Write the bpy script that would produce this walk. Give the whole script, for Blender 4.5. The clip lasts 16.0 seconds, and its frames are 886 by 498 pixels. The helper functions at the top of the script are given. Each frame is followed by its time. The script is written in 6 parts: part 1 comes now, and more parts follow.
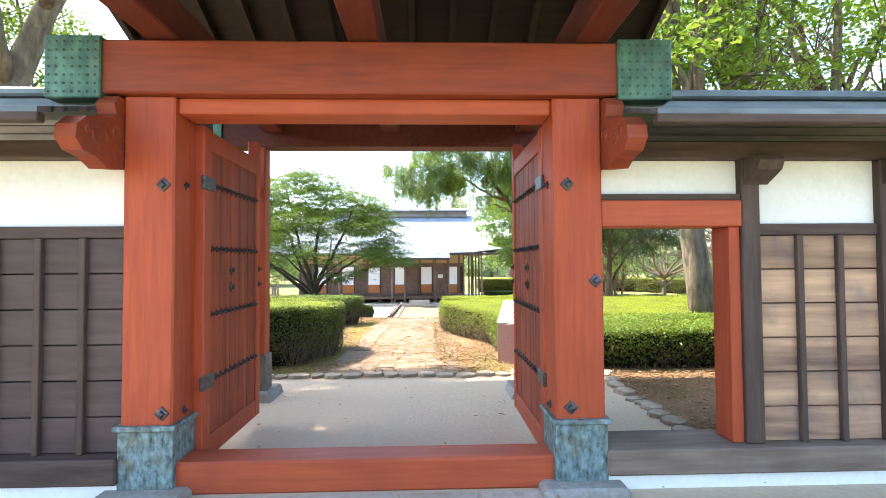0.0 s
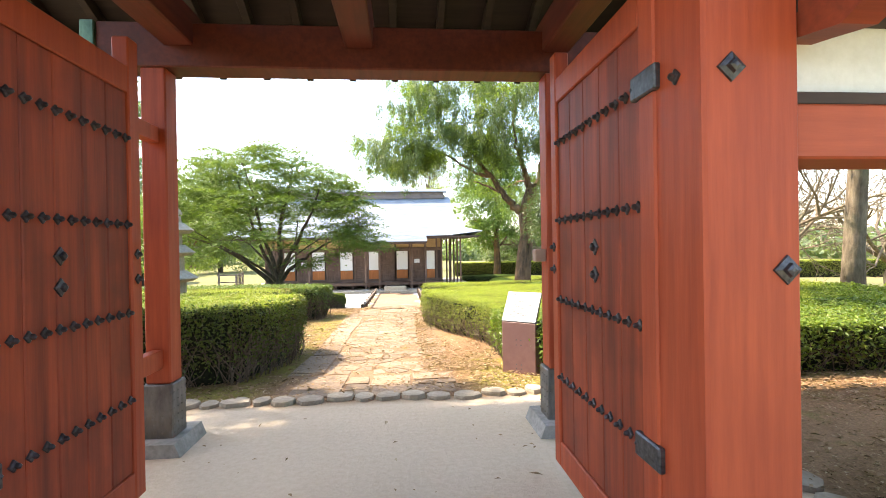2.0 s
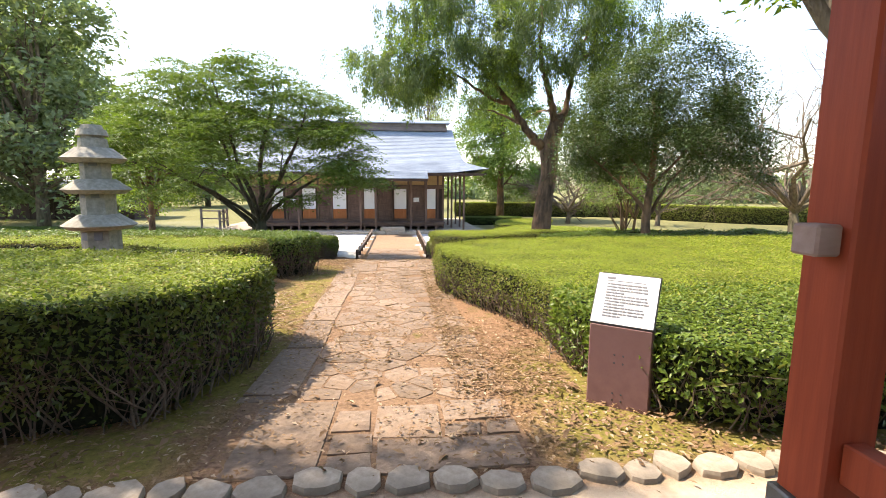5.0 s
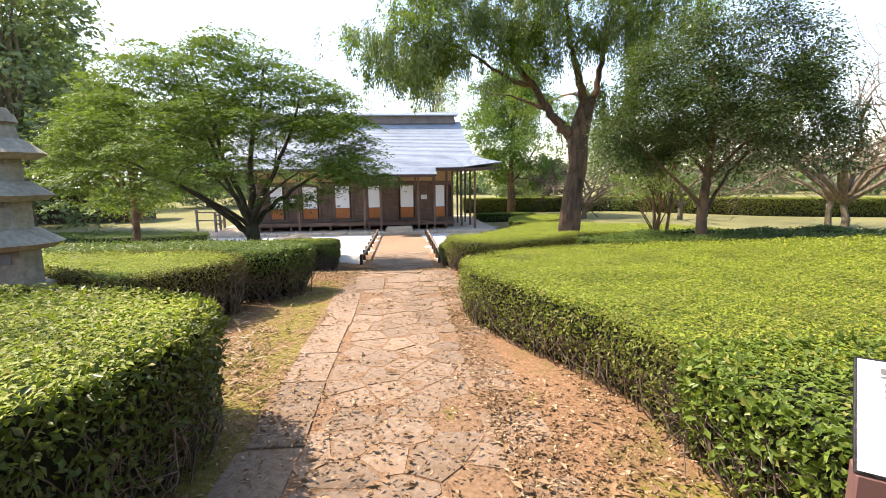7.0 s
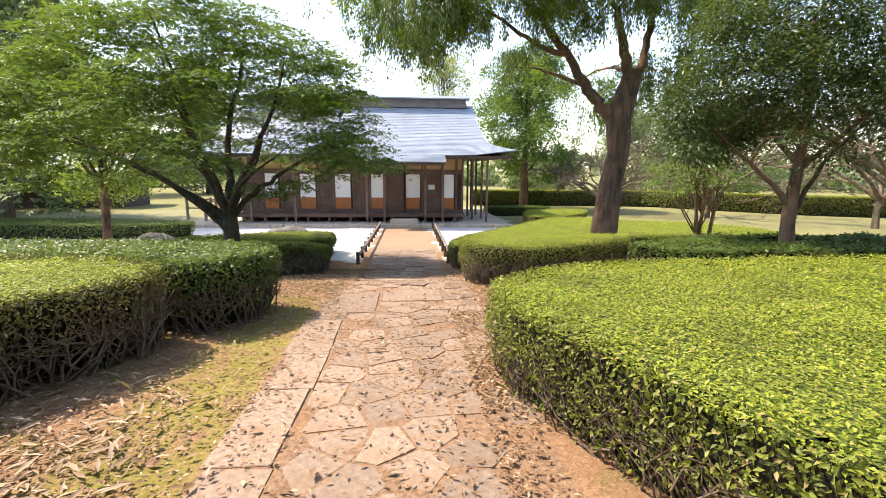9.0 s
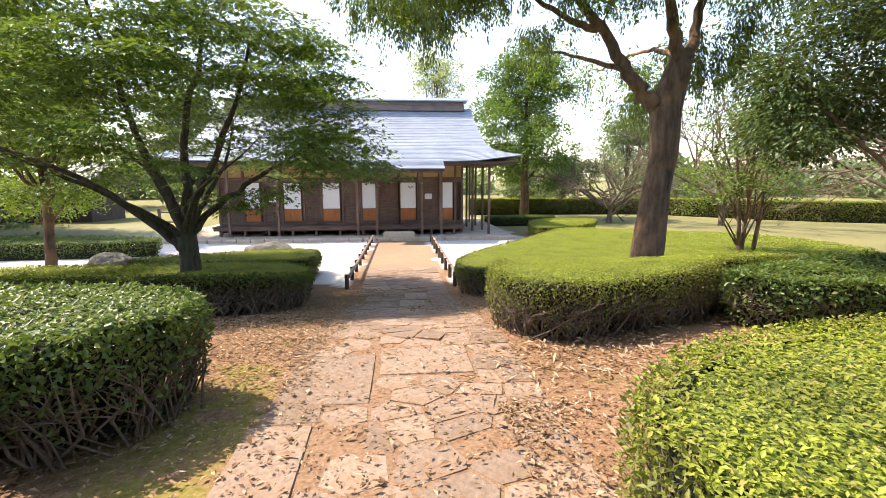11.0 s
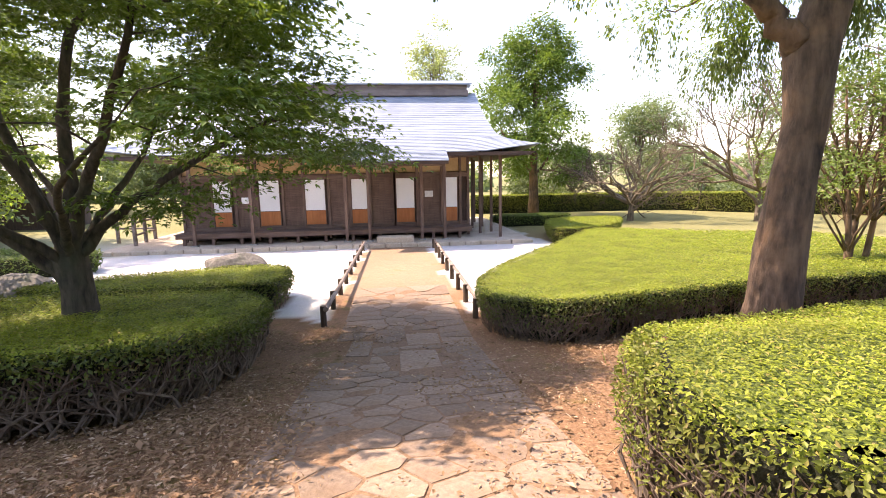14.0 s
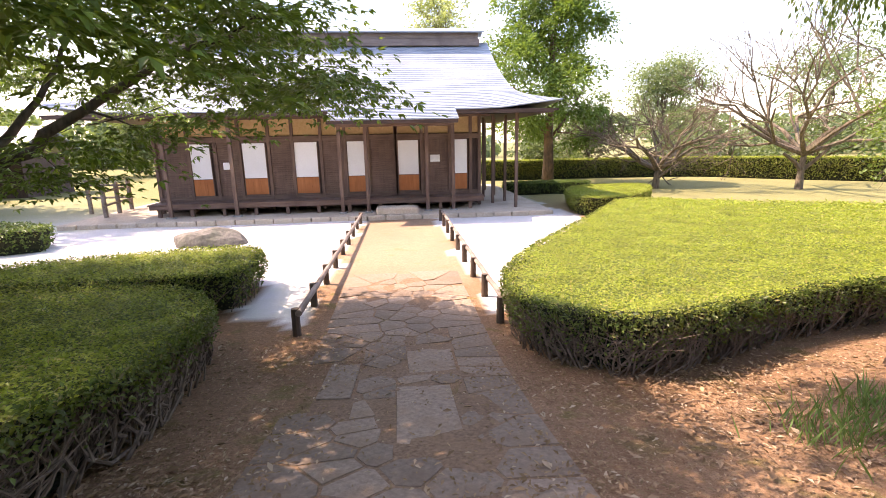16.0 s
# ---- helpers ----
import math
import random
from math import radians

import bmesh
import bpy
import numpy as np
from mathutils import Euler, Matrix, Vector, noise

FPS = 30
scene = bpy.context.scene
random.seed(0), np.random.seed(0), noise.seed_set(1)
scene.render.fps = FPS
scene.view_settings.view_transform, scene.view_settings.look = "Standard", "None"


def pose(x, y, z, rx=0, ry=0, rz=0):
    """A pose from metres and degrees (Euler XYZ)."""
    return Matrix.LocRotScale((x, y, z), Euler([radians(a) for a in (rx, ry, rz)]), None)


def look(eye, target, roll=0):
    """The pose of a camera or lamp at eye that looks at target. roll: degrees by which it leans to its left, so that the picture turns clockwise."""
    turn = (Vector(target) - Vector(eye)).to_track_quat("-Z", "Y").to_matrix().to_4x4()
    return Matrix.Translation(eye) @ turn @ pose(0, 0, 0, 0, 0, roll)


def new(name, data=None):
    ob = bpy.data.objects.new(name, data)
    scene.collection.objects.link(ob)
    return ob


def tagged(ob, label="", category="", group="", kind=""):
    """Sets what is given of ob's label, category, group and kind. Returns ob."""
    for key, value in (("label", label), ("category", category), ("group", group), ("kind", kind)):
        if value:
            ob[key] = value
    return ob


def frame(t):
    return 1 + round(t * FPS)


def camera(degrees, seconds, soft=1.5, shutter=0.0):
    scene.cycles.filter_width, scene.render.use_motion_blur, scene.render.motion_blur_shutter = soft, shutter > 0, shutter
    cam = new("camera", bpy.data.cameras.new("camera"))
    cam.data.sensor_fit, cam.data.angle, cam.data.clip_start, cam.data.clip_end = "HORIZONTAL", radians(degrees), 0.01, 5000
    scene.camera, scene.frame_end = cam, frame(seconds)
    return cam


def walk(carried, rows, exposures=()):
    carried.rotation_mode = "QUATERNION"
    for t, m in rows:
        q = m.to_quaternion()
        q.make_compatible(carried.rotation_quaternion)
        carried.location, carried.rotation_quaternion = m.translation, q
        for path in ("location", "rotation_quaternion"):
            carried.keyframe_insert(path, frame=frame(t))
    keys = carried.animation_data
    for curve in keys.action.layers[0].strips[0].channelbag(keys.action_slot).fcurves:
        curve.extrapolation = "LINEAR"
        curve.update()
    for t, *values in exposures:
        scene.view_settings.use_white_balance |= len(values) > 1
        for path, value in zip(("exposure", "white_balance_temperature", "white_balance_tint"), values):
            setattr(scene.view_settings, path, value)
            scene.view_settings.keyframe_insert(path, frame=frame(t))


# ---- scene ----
cam = camera(86.8, 16.0, 0.9)
METRES, EYE, TILT, LEAN, TURN = 16.0, 1.53, 0.0, 0.0, -1.7
ROWS = [
    (0.0, 0.0, 0.0, 0.0, 0.01, 1.67, 0.37),
    (0.5, -0.0013, 0.0264, 0.0002, 0.48, 1.57, 0.43),
    (1.0, -0.0063, 0.0519, -0.0011, -0.57, 1.13, 0.36),
    (1.5, -0.0097, 0.0779, -0.004, -2.51, 0.27, 0.96),
    (2.0, -0.0107, 0.1077, -0.0022, -3.15, -0.3, 0.95),
    (2.5, -0.0149, 0.1364, -0.0009, -2.95, -1.98, 0.85),
    (3.0, -0.0151, 0.1632, -0.0018, -2.58, -3.78, 0.91),
    (3.5, -0.0149, 0.1892, -0.002, -2.88, -5.87, -0.24),
    (4.0, -0.0196, 0.2105, 0.0003, -4.37, -6.77, -0.84),
    (6.5, -0.0363, 0.341, 0.0037, -2.51, -8.89, 0.56),
    (7.0, -0.0386, 0.3735, 0.0029, -3.18, -8.48, 0.68),
    (7.5, -0.0379, 0.4077, 0.001, -4.09, -8.91, 0.39),
    (8.0, -0.0349, 0.4424, -0.0008, -4.28, -8.65, 0.23),
    (8.5, -0.0372, 0.475, -0.0021, -4.54, -9.28, 0.39),
    (9.0, -0.0386, 0.5099, -0.0034, -2.29, -9.57, -0.42),
    (11.5, -0.0571, 0.6831, -0.0103, -4.0, -7.95, 0.35),
    (12.0, -0.0595, 0.7172, -0.011, -4.52, -7.43, 0.47),
    (12.5, -0.059, 0.7533, -0.0118, -3.65, -7.09, 0.25),
    (13.0, -0.0614, 0.7881, -0.0135, -3.65, -7.4, 0.63),
    (13.5, -0.0607, 0.8233, -0.0164, -4.03, -7.99, 1.01),
    (14.0, -0.0617, 0.859, -0.0184, -3.96, -8.7, 1.08),
    (14.5, -0.0602, 0.8944, -0.0216, -4.4, -10.0, 1.44),
    (15.0, -0.0594, 0.9318, -0.0214, -3.76, -10.82, 0.41),
    (15.5, -0.0594, 0.9649, -0.0238, -4.01, -11.13, 0.41),
    (16.0, -0.0603, 0.994, -0.0266, -3.39, -12.75, 1.13),
]
EXPOSURES = [(0.0, 2.7, 6800, 9), (1.5, 2.7, 7400, 11), (2.5, 2.5, 7600, 13), (3.5, 2.2, 7300, 14), (7.0, 1.85, 7200, 17), (12.5, 1.95, 7400, 22), (14.0, 2.15, 7600, 28), (16.0, 2.3, 7700, 30)]
walk(cam, [(t, pose(0, 0, EYE, TILT, LEAN, TURN) @ pose(METRES * x, METRES * y, METRES * z, 90 + pitch, roll, yaw)) for t, x, y, z, yaw, pitch, roll in ROWS], EXPOSURES)

# ---- world, sun and sky ----
SUN_AZ, SUN_EL = 291.0, 54.0          # compass-like: degrees clockwise from +y, and height
world = bpy.data.worlds.new("sky_world")
scene.world = world
world.use_nodes = True
_nt = world.node_tree
_sky = _nt.nodes.new("ShaderNodeTexSky")
_sky.sky_type, _sky.sun_disc = "NISHITA", False
_sky.sun_elevation, _sky.sun_rotation = radians(SUN_EL), radians(SUN_AZ)
_sky.air_density, _sky.dust_density, _sky.ozone_density = 1.0, 1.0, 1.0
_nt.links.new(_sky.outputs[0], _nt.nodes["Background"].inputs[0])
_nt.nodes["Background"].inputs[1].default_value = 0.145
sun_data = bpy.data.lights.new("sun", "SUN")
sun_data.energy, sun_data.angle, sun_data.color = 2.7, radians(0.6), (1.0, 0.93, 0.82)
sun = new("sun", sun_data)
_sd = Vector((math.sin(radians(SUN_AZ)) * math.cos(radians(SUN_EL)), math.cos(radians(SUN_AZ)) * math.cos(radians(SUN_EL)), math.sin(radians(SUN_EL))))
sun.matrix_world = look(_sd * 60, (0, 0, 0))


# ---- materials ----
def ramp_cols(nt, fac, stops):
    r = nt.nodes.new("ShaderNodeValToRGB")
    while len(r.color_ramp.elements) < len(stops):
        r.color_ramp.elements.new(0.5)
    for e, (p, c) in zip(r.color_ramp.elements, stops):
        e.position, e.color = p, (*c, 1)
    nt.links.new(fac, r.inputs[0])
    return r.outputs[0]


def noise_tex(nt, coord, scale, detail=4, rough=0.55, stretch=None):
    n = nt.nodes.new("ShaderNodeTexNoise")
    n.inputs["Scale"].default_value, n.inputs["Detail"].default_value, n.inputs["Roughness"].default_value = scale, detail, rough
    if stretch:
        m = nt.nodes.new("ShaderNodeMapping")
        m.inputs["Scale"].default_value = stretch
        nt.links.new(coord, m.inputs[0])
        coord = m.outputs[0]
    nt.links.new(coord, n.inputs["Vector"])
    return n.outputs["Fac"]


def mix_col(nt, fac, a, b, mode="MIX"):
    m = nt.nodes.new("ShaderNodeMix")
    m.data_type, m.blend_type = "RGBA", mode
    for s, v in ((0, fac), (6, a), (7, b)):
        if isinstance(v, (int, float)):
            m.inputs[s].default_value = v
        elif isinstance(v, tuple):
            m.inputs[s].default_value = (*v, 1)
        else:
            nt.links.new(v, m.inputs[s])
    return m.outputs[2]


def math_node(nt, op, a, b=0.0, clamp=False):
    m = nt.nodes.new("ShaderNodeMath")
    m.operation, m.use_clamp = op, clamp
    for s, v in ((0, a), (1, b)):
        if isinstance(v, (int, float)):
            m.inputs[s].default_value = v
        else:
            nt.links.new(v, m.inputs[s])
    return m.outputs[0]


def material(name):
    m = bpy.data.materials.new(name)
    m.use_nodes = True
    nt = m.node_tree
    bsdf = nt.nodes["Principled BSDF"]
    tc = nt.nodes.new("ShaderNodeTexCoord")
    return m, nt, bsdf, tc.outputs["Object"]


def bump(nt, bsdf, height, strength=0.3, distance=0.02):
    b = nt.nodes.new("ShaderNodeBump")
    b.inputs["Strength"].default_value, b.inputs["Distance"].default_value = strength, distance
    nt.links.new(height, b.inputs["Height"])
    nt.links.new(b.outputs[0], bsdf.inputs["Normal"])


def grainy(name, dark, light, scale=8.0, stretch=None, rough=0.75, stain=None, stain_scale=1.3, vary=0.0, bump_s=0.25, spec=0.35, bump_d=0.006, metal=0.0):
    """A surface with fine grain, wide stains and slight relief."""
    m, nt, bsdf, co = material(name)
    fine = noise_tex(nt, co, scale, 6, 0.6, stretch)
    col = ramp_cols(nt, fine, [(0.3, dark), (0.7, light)])
    wide = noise_tex(nt, co, stain_scale, 4, 0.6)
    st = stain if stain else tuple(0.7 * c for c in dark)
    mask = ramp_cols(nt, wide, [(0.48, (0, 0, 0)), (0.72, (0.75, 0.75, 0.75))])
    col = mix_col(nt, mask, col, st)
    if vary:
        oi = nt.nodes.new("ShaderNodeObjectInfo")
        v = math_node(nt, "ADD", math_node(nt, "MULTIPLY", oi.outputs["Random"], vary), 1.0 - vary / 2)
        cc = nt.nodes.new("ShaderNodeCombineColor")
        for i in range(3):
            nt.links.new(v, cc.inputs[i])
        col = mix_col(nt, 1.0, col, cc.outputs[0], "MULTIPLY")
    nt.links.new(col, bsdf.inputs["Base Color"])
    bsdf.inputs["Roughness"].default_value = rough
    bsdf.inputs["Specular IOR Level"].default_value = spec
    bsdf.inputs["Metallic"].default_value = metal
    bump(nt, bsdf, fine, bump_s, bump_d)
    return m


def leaf_mat(name, dark, light, translucent=0.35, rough=0.5, odd=None, patch=None):
    """Leaves that vary one by one and let some light through."""
    m, nt, bsdf, co = material(name)
    g = nt.nodes.new("ShaderNodeNewGeometry")
    stops = [(0.0, dark), (0.85, light)]
    if odd:
        stops.append((0.97, odd))
    col = ramp_cols(nt, g.outputs["Random Per Island"], stops)
    wide = noise_tex(nt, co, 0.9, 3)
    col = mix_col(nt, math_node(nt, "MULTIPLY", wide, 0.5), col, tuple(0.55 * c for c in light))
    if patch:
        col = mix_col(nt, ramp_cols(nt, noise_tex(nt, co, 1.7, 5, 0.65), [(0.46, (0, 0, 0)), (0.68, (0.75, 0.75, 0.75))]), col, patch)
    nt.links.new(col, bsdf.inputs["Base Color"])
    bsdf.inputs["Roughness"].default_value = rough
    bsdf.inputs["Specular IOR Level"].default_value = 0.3
    t = nt.nodes.new("ShaderNodeBsdfTranslucent")
    warm = mix_col(nt, 0.5, col, (0.35, 0.5, 0.04))
    nt.links.new(warm, t.inputs[0])
    mx = nt.nodes.new("ShaderNodeMixShader")
    mx.inputs[0].default_value = translucent
    nt.links.new(bsdf.outputs[0], mx.inputs[1])
    nt.links.new(t.outputs[0], mx.inputs[2])
    nt.links.new(mx.outputs[0], nt.nodes["Material Output"].inputs[0])
    return m


M_RED = grainy("bengara_red_paint", (0.29, 0.045, 0.017), (0.43, 0.076, 0.027), 26, (1, 1, 0.07), 0.55, (0.30, 0.05, 0.02), 1.1, bump_s=0.3)
M_REDH = grainy("bengara_red_paint_lengthwise", (0.34, 0.06, 0.022), (0.47, 0.092, 0.033), 26, (0.07, 1, 1), 0.55, (0.26, 0.045, 0.02), 1.1, bump_s=0.3)
# The gate's red, darkened to carry the shade under its roof.
M_REDSHADE = grainy("shade_darkened_red_paint", (0.085, 0.018, 0.010), (0.15, 0.031, 0.016), 20, (1, 0.08, 1), 0.6, (0.055, 0.014, 0.010), 1.3, bump_s=0.3)
# Same red again, lowered for the eaves' shade on lintel and brackets.
M_REDLINT = grainy("shaded_red_paint_lengthwise", (0.19, 0.036, 0.016), (0.30, 0.058, 0.023), 26, (0.07, 1, 1), 0.6, (0.17, 0.033, 0.018), 1.3, bump_s=0.3)
M_REDDOOR = grainy("weathered_red_planks", (0.12, 0.02, 0.010), (0.38, 0.064, 0.023), 12, (1, 1, 0.06), 0.6, (0.14, 0.027, 0.015), 2.4, vary=0.3, bump_s=0.4)
M_DARKWOOD = grainy("dark_weathered_wood", (0.042, 0.026, 0.022), (0.10, 0.064, 0.05), 18, (1, 1, 0.1), 0.7, (0.045, 0.03, 0.024), 1.0)
M_SILL = grainy("grey_brown_sill", (0.13, 0.092, 0.07), (0.25, 0.185, 0.145), 16, (0.1, 1, 1), 0.8, (0.1, 0.07, 0.055), 1.4)
M_DARKWOODH = grainy("dark_weathered_wood_lengthwise", (0.042, 0.026, 0.022), (0.10, 0.064, 0.05), 18, (0.1, 1, 1), 0.7, (0.045, 0.03, 0.024), 1.0)
M_BOARD_L = grainy("brown_stained_boards", (0.06, 0.038, 0.034), (0.10, 0.068, 0.06), 16, (0.12, 1, 1), 0.65, (0.05, 0.034, 0.03), 1.2, vary=0.25)
M_BOARD_R = grainy("bleached_cedar_boards", (0.13, 0.075, 0.055), (0.55, 0.34, 0.21), 9, (0.07, 1, 1), 0.8, (0.13, 0.10, 0.105), 2.6, vary=0.45, bump_s=0.6)
M_PLASTER = grainy("white_lime_plaster", (0.74, 0.73, 0.69), (0.82, 0.81, 0.78), 30, None, 0.9, (0.66, 0.65, 0.60), 0.8, bump_s=0.1)
M_COPPER = grainy("verdigris_copper", (0.032, 0.08, 0.055), (0.14, 0.26, 0.18), 11, (1, 1, 0.5), 0.5, (0.06, 0.06, 0.045), 4.5, bump_s=0.4, metal=0.35)
M_COPPERD = grainy("dull_dark_copper", (0.09, 0.085, 0.08), (0.20, 0.19, 0.175), 14, (1, 1, 0.4), 0.55, (0.16, 0.12, 0.07), 4.0, bump_s=0.4, metal=0.3)
M_TOPCORE = grainy("inner_hedge_leaves", (0.05, 0.075, 0.013), (0.15, 0.19, 0.028), 45, None, 0.9, (0.07, 0.10, 0.018), 3.0, bump_s=1.0, bump_d=0.03)
M_COPPERL = grainy("pale_verdigris_copper", (0.035, 0.05, 0.05), (0.28, 0.40, 0.41), 26, (1, 1, 0.5), 0.55, (0.15, 0.13, 0.075), 11.0, bump_s=0.6, metal=0.3)
M_IRON = grainy("wrought_iron", (0.03, 0.03, 0.034), (0.13, 0.13, 0.14), 40, None, 0.4, (0.08, 0.07, 0.06), 9, metal=0.75)
M_ROOFSLATE = grainy("dark_copper_sheet_roof", (0.085, 0.10, 0.11), (0.18, 0.205, 0.215), 10, (0.25, 1, 1), 0.42, (0.07, 0.08, 0.08), 1.4, metal=0.3, vary=0.25)
M_ROOFCOP = grainy("grey_blue_copper_roof", (0.22, 0.265, 0.315), (0.34, 0.385, 0.435), 6, (0.2, 1, 1), 0.5, (0.20, 0.235, 0.275), 0.5, metal=0.2, vary=0.12)
M_STONE = grainy("grey_granite", (0.22, 0.21, 0.19), (0.36, 0.34, 0.31), 22, None, 0.85, (0.17, 0.16, 0.13), 2.0, bump_s=0.5)
M_FLAG = grainy("worn_flagstone", (0.17, 0.122, 0.085), (0.31, 0.228, 0.162), 20, None, 0.92, (0.22, 0.14, 0.082), 2.6, vary=0.4, bump_s=0.8, bump_d=0.012)
M_PALEEARTH = grainy("pale_packed_earth", (0.42, 0.34, 0.25), (0.60, 0.51, 0.40), 18, None, 0.95, (0.37, 0.30, 0.22), 1.2, bump_s=0.4)
M_HOUSE = grainy("brown_weathered_house_wood", (0.10, 0.060, 0.046), (0.21, 0.135, 0.10), 15, (1, 1, 0.1), 0.7, (0.085, 0.052, 0.042), 1.0)
M_HOUSEH = grainy("brown_weathered_house_wood_lengthwise", (0.10, 0.060, 0.046), (0.21, 0.135, 0.10), 15, (0.1, 1, 1), 0.7, (0.085, 0.052, 0.042), 1.0)
M_ROCK = grainy("garden_rock", (0.09, 0.08, 0.07), (0.2, 0.18, 0.15), 12, None, 0.9, (0.07, 0.08, 0.05), 2.0, bump_s=0.7, bump_d=0.02)
M_ORANGE = grainy("fresh_orange_wood", (0.36, 0.12, 0.035), (0.48, 0.17, 0.055), 16, (1, 1, 0.1), 0.6, (0.30, 0.10, 0.03), 1.0)
M_SHOJI = grainy("white_paper_screen", (0.78, 0.78, 0.77), (0.84, 0.84, 0.83), 20, None, 0.9, (0.75, 0.75, 0.74), 1.0, bump_s=0.05)
M_OCHRE = grainy("ochre_clay_plaster", (0.42, 0.28, 0.13), (0.52, 0.36, 0.19), 14, None, 0.95, (0.38, 0.26, 0.13), 1.0)
M_BARK = grainy("flaking_brown_bark", (0.05, 0.034, 0.023), (0.20, 0.132, 0.085), 10, (1, 1, 0.25), 0.95, (0.33, 0.19, 0.10), 1.3, bump_s=1.0, bump_d=0.04)
M_BARKG = grainy("grey_brown_bark", (0.07, 0.052, 0.036), (0.24, 0.185, 0.125), 9, (1, 1, 0.3), 0.95, (0.10, 0.10, 0.055), 1.4, bump_s=1.0, bump_d=0.05)
# Nearly black: the shade deep inside a hedge is put into this colour.
M_HEDGECORE = grainy("shade_dark_hedge_core", (0.010, 0.013, 0.005), (0.034, 0.036, 0.015), 30, None, 0.95, (0.02, 0.026, 0.01), 2.0, bump_s=1.0, bump_d=0.05)
M_TWIGB = grainy("hedge_twigs", (0.09, 0.066, 0.046), (0.22, 0.165, 0.12), 20, None, 0.95)
# Azalea greens by lighting: side leaves darkened for shade, M_HEDGES the most.
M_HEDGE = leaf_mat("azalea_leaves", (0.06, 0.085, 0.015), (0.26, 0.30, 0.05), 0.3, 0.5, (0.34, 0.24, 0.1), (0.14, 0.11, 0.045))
# New growth, brightened further for sun; its olive patches include painted tree shade.
M_HEDGETOP = leaf_mat("sunlit_azalea_new_growth", (0.15, 0.20, 0.025), (0.41, 0.47, 0.058), 0.35, 0.5, (0.5, 0.36, 0.14), (0.15, 0.15, 0.036))
M_HEDGED = leaf_mat("glossy_dark_leaves", (0.045, 0.085, 0.025), (0.13, 0.2, 0.05), 0.25, 0.38, (0.2, 0.2, 0.06))
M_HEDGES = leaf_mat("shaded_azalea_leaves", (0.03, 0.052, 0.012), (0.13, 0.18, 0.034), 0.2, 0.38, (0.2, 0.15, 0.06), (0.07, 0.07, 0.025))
M_HEDGEB = leaf_mat("browned_azalea_leaves", (0.07, 0.055, 0.022), (0.22, 0.18, 0.07), 0.2, 0.6, (0.3, 0.22, 0.12))
M_GLOSSY = leaf_mat("glossy_green_hedge_leaves", (0.05, 0.095, 0.018), (0.20, 0.28, 0.05), 0.28, 0.36, (0.3, 0.28, 0.08))
M_MAPLE = leaf_mat("maple_leaves", (0.026, 0.066, 0.015), (0.128, 0.225, 0.038), 0.28)
M_BRIGHT = leaf_mat("bright_yellow_green_leaves", (0.06, 0.12, 0.024), (0.27, 0.39, 0.055), 0.42)
M_BARKD = grainy("dark_maple_bark", (0.03, 0.024, 0.018), (0.12, 0.095, 0.07), 14, (1, 1, 0.3), 0.95, (0.07, 0.075, 0.045), 2.0, bump_s=0.9, bump_d=0.02)
M_MID = leaf_mat("zelkova_leaves", (0.07, 0.12, 0.035), (0.19, 0.26, 0.08), 0.4)
M_CAMELLIA = leaf_mat("evergreen_leaves", (0.018, 0.042, 0.016), (0.08, 0.125, 0.045), 0.18, 0.28)
M_HANG = leaf_mat("drooping_blue_green_leaves", (0.05, 0.085, 0.035), (0.17, 0.23, 0.09), 0.35, 0.4)
# Haze of distance is mixed into this leaf colour: paler and greyer.
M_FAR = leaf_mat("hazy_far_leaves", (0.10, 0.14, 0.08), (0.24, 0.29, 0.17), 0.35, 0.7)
M_DRY = leaf_mat("dry_fallen_leaves", (0.13, 0.065, 0.032), (0.37, 0.23, 0.13), 0.1, 0.8, (0.54, 0.41, 0.28))
M_SIGN = grainy("dull_maroon_steel", (0.17, 0.085, 0.08), (0.21, 0.11, 0.10), 12, None, 0.5, (0.15, 0.08, 0.07), 1.5, bump_s=0.05)
M_PANEL = grainy("white_printed_panel", (0.78, 0.78, 0.78), (0.83, 0.83, 0.83), 5, None, 0.35, bump_s=0.0)
M_INK = grainy("grey_print", (0.16, 0.16, 0.17), (0.22, 0.22, 0.23), 5, None, 0.6, bump_s=0.0)


